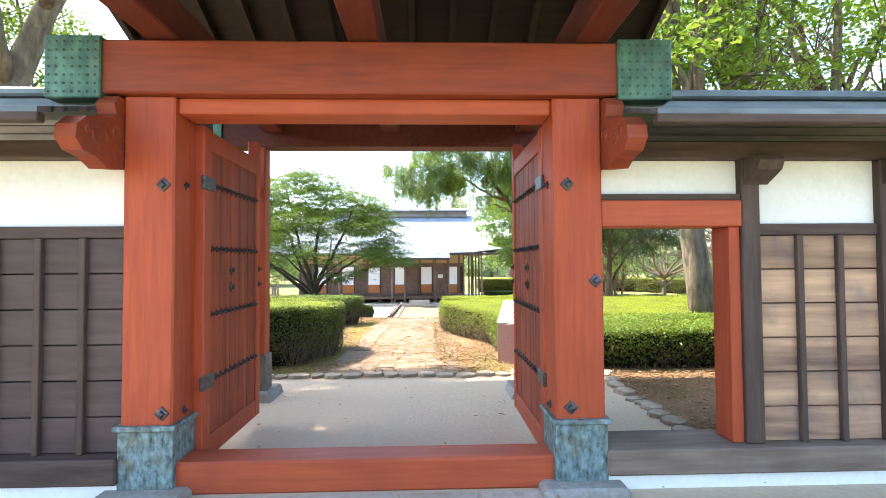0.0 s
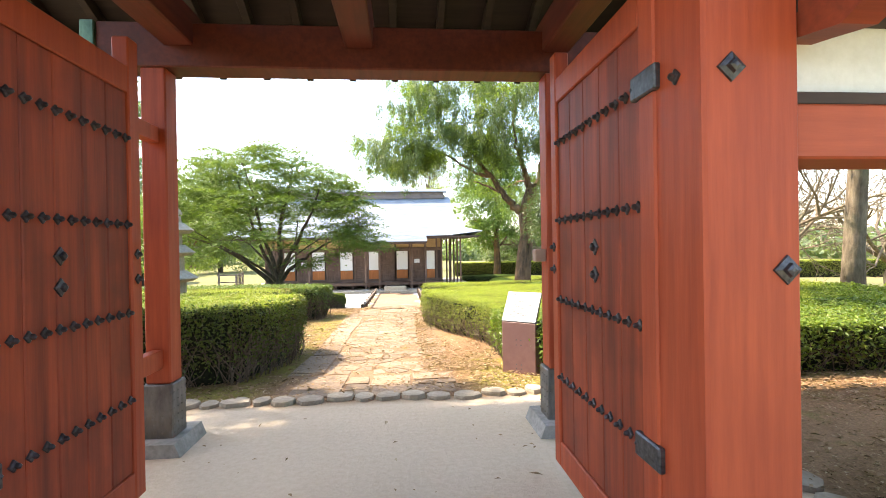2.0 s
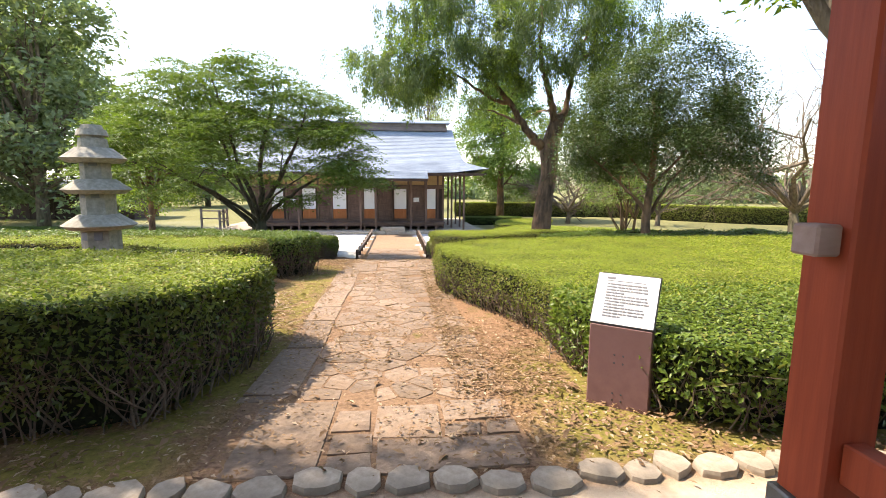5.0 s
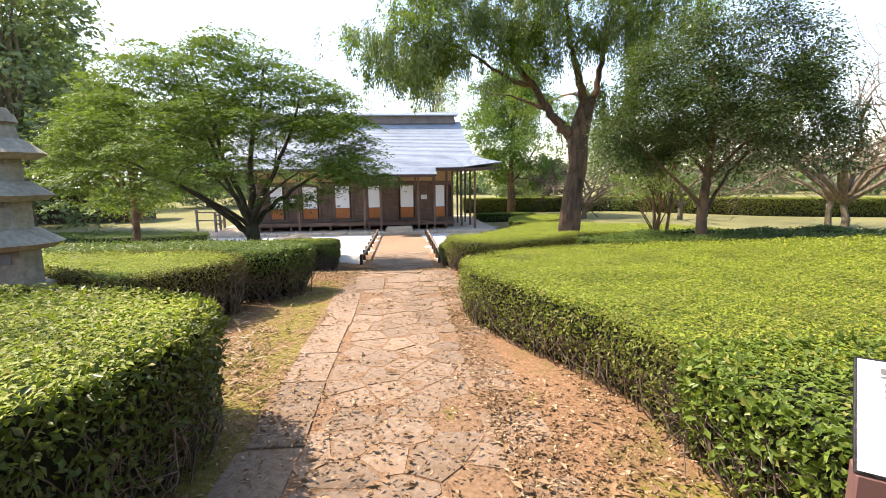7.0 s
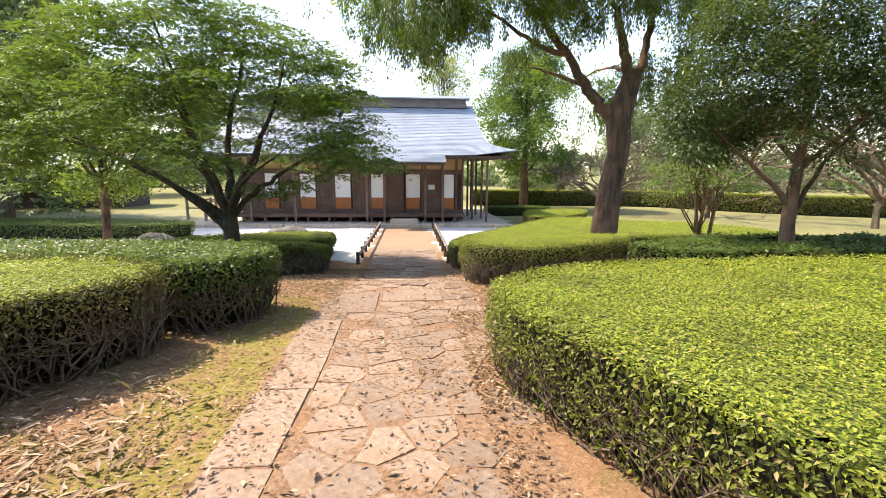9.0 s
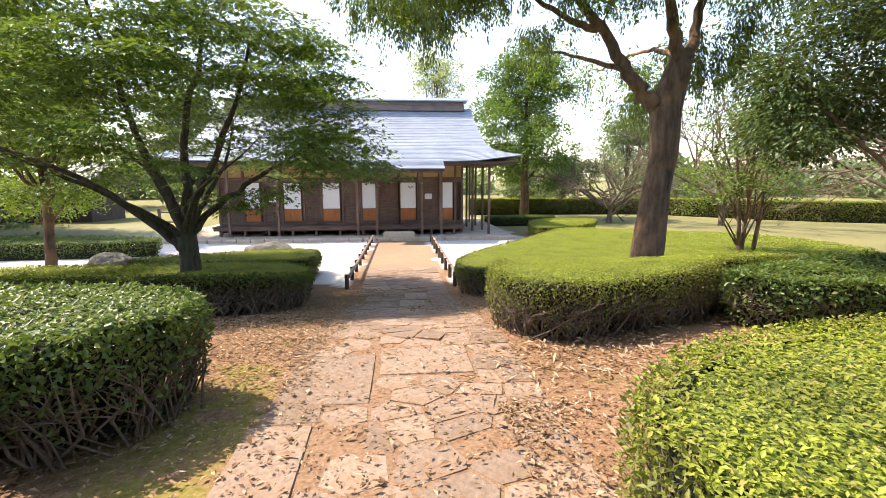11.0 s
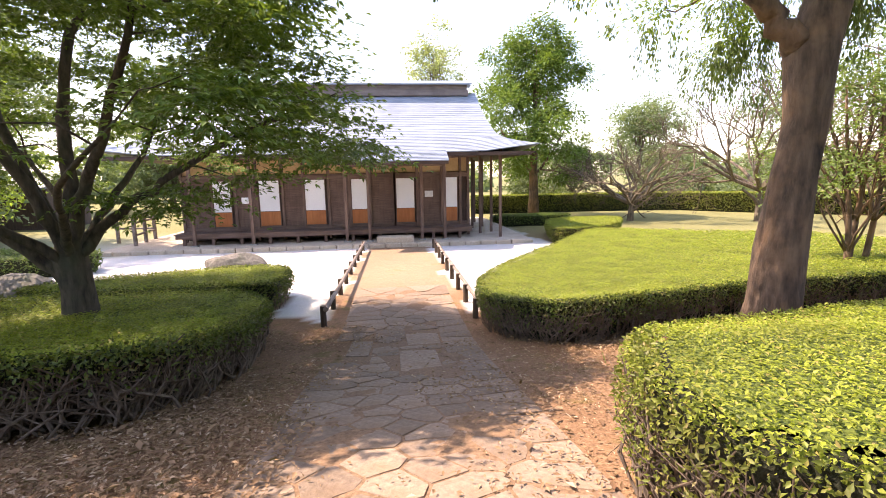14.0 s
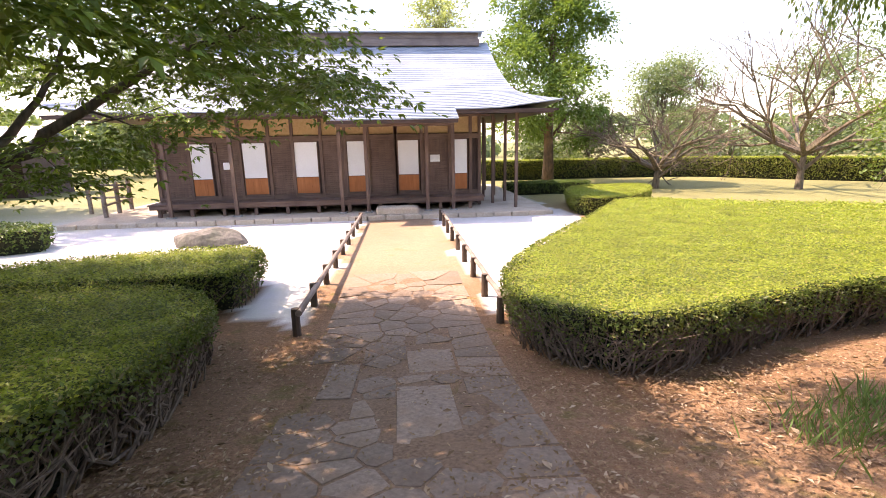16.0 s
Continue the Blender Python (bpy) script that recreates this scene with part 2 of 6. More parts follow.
# ---- mesh helpers ----
class Geo:
    """Gathers vertices and faces for one mesh."""

    def __init__(self):
        self.v, self.f = [], []

    def add(self, verts, faces):
        o = len(self.v)
        self.v.extend(verts)
        self.f.extend([tuple(i + o for i in f) for f in faces])
        return self

    def box(self, lo, hi, c=0.006, rot=None, at=None):
        """A chamfered box; with rot (a Matrix) and at, lo and hi are local."""
        cx, h = [(a + b) / 2 for a, b in zip(lo, hi)], [abs(b - a) / 2 for a, b in zip(lo, hi)]
        c = min(c, 0.45 * min(h))
        idx, vs, fs = {}, [], []
        for sx in (-1, 1):
            for sy in (-1, 1):
                for sz in (-1, 1):
                    s = (sx, sy, sz)
                    for a in range(3):
                        p = [cx[i] + s[i] * (h[i] - (0 if i == a else c)) for i in range(3)]
                        idx[(s, a)] = len(vs)
                        vs.append(p)
        for a in range(3):
            b, d = [i for i in range(3) if i != a]
            for sg in (-1, 1):
                q = []
                for u, w in ((-1, -1), (1, -1), (1, 1), (-1, 1)):
                    s = [0, 0, 0]
                    s[a], s[b], s[d] = sg, u, w
                    q.append(idx[(tuple(s), a)])
                fs.append(q)
        for a in range(3):
            b, d = [i for i in range(3) if i != a]
            for u in (-1, 1):
                for w in (-1, 1):
                    s1, s2 = [0, 0, 0], [0, 0, 0]
                    s1[a], s2[a] = -1, 1
                    s1[b] = s2[b] = u
                    s1[d] = s2[d] = w
                    s1, s2 = tuple(s1), tuple(s2)
                    fs.append([idx[(s1, b)], idx[(s2, b)], idx[(s2, d)], idx[(s1, d)]])
        for sx in (-1, 1):
            for sy in (-1, 1):
                for sz in (-1, 1):
                    fs.append([idx[((sx, sy, sz), a)] for a in range(3)])
        mid = Vector(cx)
        out = []
        for f in fs:
            p = [Vector(vs[i]) for i in f]
            n = (p[1] - p[0]).cross(p[2] - p[0])
            out.append(f if n.dot(sum(p, Vector()) / len(p) - mid) > 0 else f[::-1])
        if rot is not None:
            r = rot.to_3x3()
            o = Vector(at or (0, 0, 0))
            vs = [tuple(o + r @ Vector(v)) for v in vs]
        return self.add(vs, out)

    def tube(self, pts, radii, n=7, caps=True, wob=0.0):
        pts = [Vector(p) for p in pts]
        ref = Vector((0.31, 0.87, 0.11))
        vs, fs = [], []
        for i, p in enumerate(pts):
            d = (pts[min(i + 1, len(pts) - 1)] - pts[max(i - 1, 0)]).normalized()
            a = d.cross(ref)
            if a.length < 0.05:
                a = d.cross(Vector((1, 0, 0)))
            a.normalize()
            b = d.cross(a)
            for k in range(n):
                an = 2 * math.pi * k / n
                r = radii[i] * (1 + wob * noise.noise((p.x * 1.7 + k * 3.1, p.y * 1.7, p.z * 1.1)))
                vs.append(tuple(p + a * (r * math.cos(an)) + b * (r * math.sin(an))))
        for i in range(len(pts) - 1):
            for k in range(n):
                k2 = (k + 1) % n
                fs.append((i * n + k, i * n + k2, (i + 1) * n + k2, (i + 1) * n + k))
        if caps:
            fs.append(tuple(range(n))[::-1])
            fs.append(tuple((len(pts) - 1) * n + k for k in range(n)))
        return self.add(vs, fs)

    def prism(self, poly, lo, hi, axis="z"):
        """poly (2D) pulled from lo to hi along axis."""
        def at(u, w, h):
            return (u, w, h) if axis == "z" else ((h, u, w) if axis == "x" else (u, h, w))
        n = len(poly)
        vs = [at(u, w, lo) for u, w in poly] + [at(u, w, hi) for u, w in poly]
        fs = [tuple(range(n))[::-1], tuple(range(n, 2 * n))] + [(k, (k + 1) % n, n + (k + 1) % n, n + k) for k in range(n)]
        return self.add(vs, fs)

    def stud(self, p, r, out, depth=0.02, sides=4, spin=0.0):
        """A low pyramid nail head at p, pointing along out."""
        out = Vector(out).normalized()
        a = out.cross(Vector((0, 0, 1))).normalized()
        b = out.cross(a)
        p = Vector(p)
        vs = []
        tiers = ((r, 0.0), (r * 0.95, depth * 0.25), (r * 0.5, depth * 0.4), (r * 0.42, depth * 0.85), (r * 0.18, depth))
        for rr, dd in tiers:
            for k in range(sides):
                an = 2 * math.pi * k / sides + spin
                vs.append(tuple(p + a * rr * math.cos(an) + b * rr * math.sin(an) + out * dd))
        fs = []
        for i in range(4):
            for k in range(sides):
                k2 = (k + 1) % sides
                fs.append((i * sides + k, i * sides + k2, (i + 1) * sides + k2, (i + 1) * sides + k))
        fs.append(tuple(4 * sides + k for k in range(sides)))
        return self.add(vs, fs)

    def mesh(self, name, mat, smooth=False):
        me = bpy.data.meshes.new(name)
        me.from_pydata([tuple(v) for v in self.v], [], self.f)
        me.materials.append(mat)
        b = bmesh.new()
        b.from_mesh(me)
        if len(b.faces) < 60000:
            bmesh.ops.recalc_face_normals(b, faces=b.faces)
        b.to_mesh(me)
        b.free()
        if smooth:
            me.polygons.foreach_set("use_smooth", [True] * len(me.polygons))
        return me


def part(name, geo, mat, parent, label="", smooth=False, kind=""):
    me = geo if isinstance(geo, bpy.types.Mesh) else geo.mesh(name, mat, smooth)
    ob = new(name, me)
    ob.parent = parent
    if parent is not None and parent.location.length > 0:
        ob.matrix_parent_inverse = Matrix.Translation(-parent.location)
    return tagged(ob, label, kind=kind)


def thing(name, label, category, group="", at=(0, 0, 0), kind=""):
    ob = new(name)
    ob.location = at
    ob.empty_display_size = 0.2
    return tagged(ob, label, category, group, kind)


def solo(name, geo, mat, label, category="", group="", kind="", smooth=False):
    ob = new(name, geo if isinstance(geo, bpy.types.Mesh) else geo.mesh(name, mat, smooth))
    return tagged(ob, label, category, group, kind)


def leaves_mesh(name, mat, P, D, N, size, width=0.5, fold=0.15):
    """Many small folded leaves: base points P, length directions D, facing N (arrays), sizes per leaf."""
    n = len(P)
    size = np.broadcast_to(np.asarray(size, float), (n,))[:, None]
    D = D / (np.linalg.norm(D, axis=1, keepdims=True) + 1e-9)
    S = np.cross(D, N)
    S /= np.linalg.norm(S, axis=1, keepdims=True) + 1e-9
    U = np.cross(S, D)
    mid = P + D * size * 0.45
    v = np.empty((n, 4, 3))
    v[:, 0] = P
    v[:, 1] = mid + S * size * width * 0.5 + U * size * fold
    v[:, 2] = P + D * size
    v[:, 3] = mid - S * size * width * 0.5 + U * size * fold
    me = bpy.data.meshes.new(name)
    me.vertices.add(4 * n)
    me.vertices.foreach_set("co", v.ravel())
    k = np.arange(n)[:, None] * 4
    loops = np.concatenate([k, k + 1, k + 2, k, k + 2, k + 3], axis=1).ravel()
    me.loops.add(6 * n)
    me.loops.foreach_set("vertex_index", loops)
    me.polygons.add(2 * n)
    me.polygons.foreach_set("loop_start", np.arange(2 * n) * 3)
    me.update(calc_edges=True)
    me.materials.append(mat)
    return me


RNG = np.random.default_rng(7)


def unit(n, up=0.0):
    v = RNG.normal(size=(n, 3))
    v /= np.linalg.norm(v, axis=1, keepdims=True)
    v[:, 2] += up
    return v


# ---- the lie of the land ----
PROFILE_Y = [-200, 2.5, 6.5, 8.4, 11, 15.2, 17.5, 19.2, 20.5, 22, 34, 60, 400]
PROFILE_Z = [0.0, 0.0, 0.0, -0.09, -0.14, -0.25, -0.66, -1.0, -1.18, -1.25, -1.45, -1.6, -1.6]


def gz(x, y):
    """Height of the ground: a bank that falls away towards the court of the house."""
    return np.interp(y, PROFILE_Y, PROFILE_Z)


def in_poly(px, py, poly):
    inside = np.zeros(len(px), bool)
    j = len(poly) - 1
    for i in range(len(poly)):
        (xi, yi), (xj, yj) = poly[i], poly[j]
        c = ((yi > py) != (yj > py)) & (px < (xj - xi) * (py - yi) / (yj - yi + 1e-12) + xi)
        inside ^= c
        j = i
    return inside


# ---- ground ----
def axis_steps(lo, a, b, hi, fine, n):
    mid = np.arange(a, b, fine)
    g = np.linspace(0, 1, n) ** 3
    return np.unique(np.round(np.concatenate([a - (a - lo) * g[::-1], mid, b + (hi - b) * g]), 4))


def ground_material():
    m, nt, bsdf, co = material("earth_of_the_garden")
    fine = noise_tex(nt, co, 22, 8, 0.7)
    mid = noise_tex(nt, co, 2.3, 5, 0.6)
    wide = noise_tex(nt, co, 0.55, 4, 0.6)
    earth = ramp_cols(nt, fine, [(0.3, (0.17, 0.095, 0.05)), (0.7, (0.37, 0.22, 0.125))])
    moss = ramp_cols(nt, fine, [(0.3, (0.09, 0.085, 0.02)), (0.7, (0.20, 0.17, 0.05))])
    moss_bright = ramp_cols(nt, fine, [(0.3, (0.12, 0.112, 0.022)), (0.7, (0.27, 0.23, 0.055))])
    col = mix_col(nt, ramp_cols(nt, mid, [(0.56, (0, 0, 0)), (0.66, (0.8, 0.8, 0.8))]), earth, moss)
    col = mix_col(nt, ramp_cols(nt, wide, [(0.45, (0, 0, 0)), (0.7, (0.6, 0.6, 0.6))]), col, (0.17, 0.095, 0.05))
    speck = noise_tex(nt, co, 75, 5, 0.8)
    col = mix_col(nt, ramp_cols(nt, speck, [(0.5, (0, 0, 0)), (0.62, (0.8, 0.8, 0.8))]), col, (0.10, 0.055, 0.03))
    col = mix_col(nt, ramp_cols(nt, noise_tex(nt, co, 48, 4, 0.8), [(0.58, (0, 0, 0)), (0.66, (0.8, 0.8, 0.8))]), col, (0.44, 0.31, 0.19))
    g4 = nt.nodes.new("ShaderNodeAttribute")
    g4.attribute_name = "moss"
    col = mix_col(nt, math_node(nt, "MULTIPLY", g4.outputs["Fac"], ramp_cols(nt, noise_tex(nt, co, 3.4, 6, 0.7), [(0.36, (0, 0, 0)), (0.50, (0.9, 0.9, 0.9))])), col, moss_bright)
    g = nt.nodes.new("ShaderNodeAttribute")
    g.attribute_name = "sand"
    sandc = ramp_cols(nt, fine, [(0.25, (0.53, 0.42, 0.30)), (0.75, (0.65, 0.53, 0.395))])
    col = mix_col(nt, g.outputs["Fac"], col, sandc)
    g2 = nt.nodes.new("ShaderNodeAttribute")
    g2.attribute_name = "gravel"
    grav = ramp_cols(nt, noise_tex(nt, co, 60, 6, 0.7), [(0.3, (0.50, 0.47, 0.44)), (0.7, (0.80, 0.77, 0.74))])
    grav = mix_col(nt, ramp_cols(nt, wide, [(0.5, (0, 0, 0)), (0.75, (0.6, 0.6, 0.6))]), grav, (0.45, 0.47, 0.28))
    col = mix_col(nt, g2.outputs["Fac"], col, grav)
    g3 = nt.nodes.new("ShaderNodeAttribute")
    g3.attribute_name = "grass"
    grass = ramp_cols(nt, fine, [(0.3, (0.12, 0.14, 0.045)), (0.7, (0.27, 0.25, 0.11))])
    col = mix_col(nt, g3.outputs["Fac"], col, grass)
    nt.links.new(col, bsdf.inputs["Base Color"])
    bsdf.inputs["Roughness"].default_value = 0.95
    bsdf.inputs["Specular IOR Level"].default_value = 0.15
    bump(nt, bsdf, math_node(nt, "ADD", fine, math_node(nt, "MULTIPLY", mid, 1.5)), 0.5, 0.03)
    return m


EDGE_X = 2.28
COURT = [(-24, 24.6), (-8, 24.0), (-3.4, 24.6), (-2.5, 22.2), (-1.9, 21.8), (-1.9, 31.9), (0.75, 31.9), (0.75, 22.0), (1.2, 23.2), (2.7, 26.4), (5.3, 28.6), (5.4, 31.2), (5.4, 41), (-24, 41)]


def build_ground():
    xs = axis_steps(-900, -9, 9, 900, 0.2, 34)
    ys = axis_steps(-900, -2, 36, 1500, 0.2, 34)
    X, Y = np.meshgrid(xs, ys)
    Z = gz(X, Y)
    near = np.exp(-((np.maximum(np.abs(X) - 9, 0) / 12) ** 2)) * (Y > 7) * (Y < 45)
    N = np.array([noise.noise((x * 0.8, y * 0.8, 0.3)) for x, y in zip(X.ravel(), Y.ravel())]).reshape(X.shape)
    offpath = np.clip((np.abs(X + 0.5) - 1.0) / 0.6, 0, 1)
    Z = Z + N * 0.035 * near * offpath
    ny, nx = X.shape
    me = bpy.data.meshes.new("ground")
    v = np.stack([X.ravel(), Y.ravel(), Z.ravel()], 1)
    i = np.arange(ny * nx).reshape(ny, nx)
    f = np.stack([i[:-1, :-1].ravel(), i[:-1, 1:].ravel(), i[1:, 1:].ravel(), i[1:, :-1].ravel()], 1)
    me.from_pydata(v.tolist(), [], f.tolist())
    fx, fy = X.ravel(), Y.ravel()
    wob = N.ravel()
    a = me.attributes.new("sand", "FLOAT", "POINT")
    a.data.foreach_set("value", np.clip((6.35 + 0.06 * wob - fy) / 0.15, 0, 1) * np.clip((14 - np.abs(fx)) / 2, 0, 1) * np.where((fx > EDGE_X + 0.1 * wob) & (fy > 3.35), 0.0, 1.0) + np.clip((fy - 23.5) / 3, 0, 0.2) * (np.abs(fx + 0.57) < 1.25) * (fy < 34))
    a = me.attributes.new("moss", "FLOAT", "POINT")
    side = np.clip((np.abs(fx + 0.5) - 1.0) / 0.3, 0, 1)
    strip = np.exp(-((fx + 1.85) / 0.45) ** 4) * (fy > 7.5) * (fy < 14.5)
    a.data.foreach_set("value", np.clip(np.where((fy > 6.4) & (fy < 8.4), 1.0, 0.0) * side + strip, 0, 1))
    a = me.attributes.new("gravel", "FLOAT", "POINT")
    a.data.foreach_set("value", in_poly(fx + 0.5 * wob, fy + 0.5 * wob, COURT).astype(float))
    a = me.attributes.new("grass", "FLOAT", "POINT")
    a.data.foreach_set("value", np.clip((np.hypot(fx + 3, fy - 18) - 14) / 9, 0, 0.9))
    me.materials.append(ground_material())
    me.polygons.foreach_set("use_smooth", [True] * len(me.polygons))
    return tagged(new("ground", me), "bare reddish earth with moss patches and pale sand", "ground", kind="structure")


ground_ob = build_ground()


# ---- gate ----
M_LOGW = grainy("pale_worn_wood", (0.34, 0.22, 0.18), (0.5, 0.36, 0.3), 16, (0.2, 1, 1), 0.8)
M_UNDERROOF = grainy("very_dark_brown_boards", (0.016, 0.010, 0.008), (0.035, 0.021, 0.015), 14, (0.1, 1, 1), 0.75)
GX0, GX1 = -2.03, 1.185         # outer faces of the main pillars
PW = 0.335
GY = 3.16                       # front face of the pillars
MID = (GX0 + GX1) / 2


def build_gate():
    g = thing("gate", "red-painted wooden gate with open doors and verdigris copper fittings", "gate", at=(MID, 3.3, 0))
    for x in (GX0, GX1 - PW):
        part("pillar", Geo().box((x, GY, 0.46), (x + PW, GY + 0.3, 2.66), 0.012), M_RED, g)
        b = part("pillar_shoe", Geo().box((x - 0.012, GY - 0.012, 0.06), (x + PW + 0.012, GY + 0.312, 0.45), 0.006), M_COPPERL, g, "verdigris copper shoe with nail heads")
        part("shoe_rim", Geo().box((x - 0.035, GY - 0.035, 0.44), (x + PW + 0.035, GY + 0.335, 0.475), 0.012), M_COPPERL, b)
        s = Geo()
        for ix in range(6):
            for iz in range(6):
                s.stud((x + 0.03 + ix * (PW - 0.06) / 5, GY - 0.012, 0.1 + iz * 0.06), 0.007, (0, -1, 0), 0.006, 6)
        part("nail_pattern", s, M_COPPERL, b, kind="stuff")
        part("pillar_stone", Geo().box((x - 0.12, GY - 0.14, -0.12), (x + PW + 0.12, GY + 0.44, 0.062), 0.03), M_STONE, g, "grey granite footing stone")
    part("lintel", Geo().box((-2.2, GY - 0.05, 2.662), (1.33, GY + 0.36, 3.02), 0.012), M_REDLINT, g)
    for x0, x1 in ((-2.5, -2.14), (1.28, 1.65)):
        c = part("beam_cap", Geo().box((x0, GY - 0.075, 2.62), (x1, GY + 0.39, 3.035), 0.008), M_COPPER, g, "green verdigris copper beam cap with nails")
        s = Geo()
        for ix in range(7):
            for iz in range(7):
                s.stud((x0 + 0.03 + ix * (x1 - x0 - 0.06) / 6, GY - 0.075, 2.66 + iz * 0.055), 0.009, (0, -1, 0), 0.012, 6)
        part("nail_pattern", s, M_COPPER, c, kind="stuff")
    part("door_head", Geo().box((GX0 + PW + 0.002, GY + 0.04, 2.55), (GX1 - PW - 0.002, GY + 0.28, 2.66), 0.008), M_REDH, g)
    part("threshold_beam", Geo().box((GX0 + PW - 0.03, GY + 0.03, 0.0), (GX1 - PW + 0.03, GY + 0.27, 0.215), 0.015), M_REDH, g, "worn red threshold beam")
    # carved noses on the pillars' outer sides
    nose = [(3.40, 2.64), (3.12, 2.64), (3.07, 2.58), (3.09, 2.51), (3.04, 2.47), (2.93, 2.45), (2.83, 2.42), (2.75, 2.35), (2.74, 2.27), (2.80, 2.21), (2.92, 2.19), (3.02, 2.14), (3.14, 2.16), (3.40, 2.2)]
    for x in (GX0 - 0.125, GX1 + 0.004):
        n = part("carved_nose", Geo().prism(nose, x, x + 0.121, "x"), M_REDLINT, g, "carved red cloud-shaped bracket")
        for xx in (x - 0.001, x + 0.122):
            s = Geo()
            for cy, cz, rr in ((2.93, 2.32, 0.08), (3.1, 2.38, 0.06), (2.84, 2.34, 0.035)):
                s.tube([(xx, cy + rr * (1 - 0.07 * k) * math.cos(k * 0.7), cz + rr * (1 - 0.07 * k) * math.sin(k * 0.7)) for k in range(11)], [0.007] * 11, 5)
            part("carving", s, M_REDLINT, n, "carved scrollwork")
    # rear posts, rails and beams
    for x in (-2.05, 1.03):
        part("rear_post", Geo().box((x, 5.39, 0.5), (x + 0.18, 5.57, 2.869), 0.01), M_RED, g)
        sh = part("rear_shoe", Geo().box((x - 0.02, 5.37, 0.09), (x + 0.2, 5.59, 0.5), 0.008), M_COPPERD, g, "dull copper post shoe with nail heads")
        s = Geo()
        for ix in range(4):
            for iz in range(6):
                s.stud((x + ix * 0.06, 5.37, 0.14 + iz * 0.06), 0.008, (0, -1, 0), 0.008, 6)
                s.stud((x - 0.02 if x > 0 else x + 0.2, 5.39 + ix * 0.06, 0.14 + iz * 0.06), 0.008, (-1 if x > 0 else 1, 0, 0), 0.008, 6)
        part("nail_pattern", s, M_COPPERD, sh, kind="stuff")
        part("rear_stone", Geo().prism([(x - 0.16, -0.1), (x + 0.34, -0.1), (x + 0.26, 0.1), (x - 0.08, 0.1)], 5.25, 5.71, "y"), M_STONE, g, "grey granite footing stone")
        for z0, z1 in ((0.62, 0.76), (2.3, 2.42)):
            part("side_rail", Geo().box((x + 0.05, GY + 0.302, z0), (x + 0.13, 5.388, z1), 0.006), M_RED, g)
    part("latch_block", Geo().box((0.94, 5.42, 1.36), (1.028, 5.52, 1.46), 0.008), M_LOGW, g, "pale worn wooden latch block")
    part("rear_lintel", Geo().box((-2.35, 5.38, 2.87), (1.5, 5.62, 3.2), 0.01), M_REDSHADE, g)
    for x in (-2.45, 1.5):
        part("rear_beam_cap", Geo().box((x, 5.36, 2.81), (x + 0.1, 5.64, 3.2), 0.006), M_COPPER, g, "verdigris copper cap")
    for x in (-1.86, MID - 0.1, 1.03):
        part("cross_beam", Geo().box((x - 0.02, 1.9, 3.03), (x + 0.2, 5.75, 3.3), 0.012), M_REDSHADE, g)
    # roof: two slopes with purlins, rafters and boards
    ridge_y, ridge_z, slope = 4.35, 4.8, 0.5
    for sgn, y_e in ((-1, 1.75), (1, 6.95)):
        ze = ridge_z - slope * abs(y_e - ridge_y)
        r = Geo()
        r.prism([(ridge_y, ridge_z), (y_e, ze), (y_e, ze + 0.12), (ridge_y, ridge_z + 0.14)], -3.5, 2.6, "x")
        part("roof_slope", r, M_ROOFSLATE, g, "dark roof slope")
        part("roof_boarding", Geo().prism([(ridge_y, ridge_z - 0.02), (y_e, ze - 0.02), (y_e, ze - 0.002), (ridge_y, ridge_z - 0.002)], -3.48, 2.58, "x"), M_UNDERROOF, g, "very dark brown boarding")
        part("eave_board", Geo().box((-3.5, y_e - 0.03, ze - 0.06), (2.6, y_e + 0.03, ze + 0.1), 0.006), M_DARKWOOD, g)
        k = 0
        for x in np.arange(-3.4, 2.6, 0.46):
            rot = Euler((math.atan(slope) * -sgn, 0, 0)).to_matrix()
            L = abs(y_e - ridge_y) / math.cos(math.atan(slope))
            part("rafter", Geo().box((-0.035, -L / 2 - 0.05, -0.055), (0.035, L / 2 + 0.05, 0.055), 0.004, rot, (x, (ridge_y + y_e) / 2, (ridge_z + ze) / 2 - 0.1)), M_UNDERROOF, g)
    part("purlin", Geo().box((-3.4, 4.22, 4.45), (2.5, 4.46, 4.75), 0.01), M_UNDERROOF, g)
    part("front_purlin", Geo().box((-3.4, 2.0, 3.3), (2.5, 2.16, 3.5), 0.008), M_UNDERROOF, g)
    part("rear_purlin", Geo().box((-3.4, 6.45, 3.3), (2.5, 6.61, 3.5), 0.008), M_UNDERROOF, g)
    part("ridge_cap", Geo().box((-3.55, 4.2, 4.95), (2.65, 4.5, 5.25), 0.03), M_ROOFSLATE, g)
    # doors
    for sgn, hx in ((1, -1.675), (-1, 0.885)):
        x0, x1 = (hx - 0.03, hx + 0.03)
        y0, y1 = 3.44, (4.58 if sgn > 0 else 4.69)
        face = x1 if sgn > 0 else x0
        d = part("door", Geo().box((x0 + 0.012, y0 + 0.1, 0.14), (x1 - 0.012, y1 - 0.1, 2.52), 0.004), M_REDDOOR, g, "open red plank door leaf with iron studs")
        for i in range(5):
            pa, pb = y0 + 0.121 + i * (y1 - y0 - 0.222) / 5, y0 + 0.121 + (i + 1) * (y1 - y0 - 0.222) / 5
            part("plank", Geo().box((x0, pa + 0.002, 0.261), (x1, pb - 0.002, 2.379), 0.005), M_REDDOOR, d)
        part("hinge_stile", Geo().box((x0 - 0.015, y0, 0.06), (x1 + 0.015, y0 + 0.12, 2.66 if sgn > 9 else 2.545), 0.008), M_RED, d)
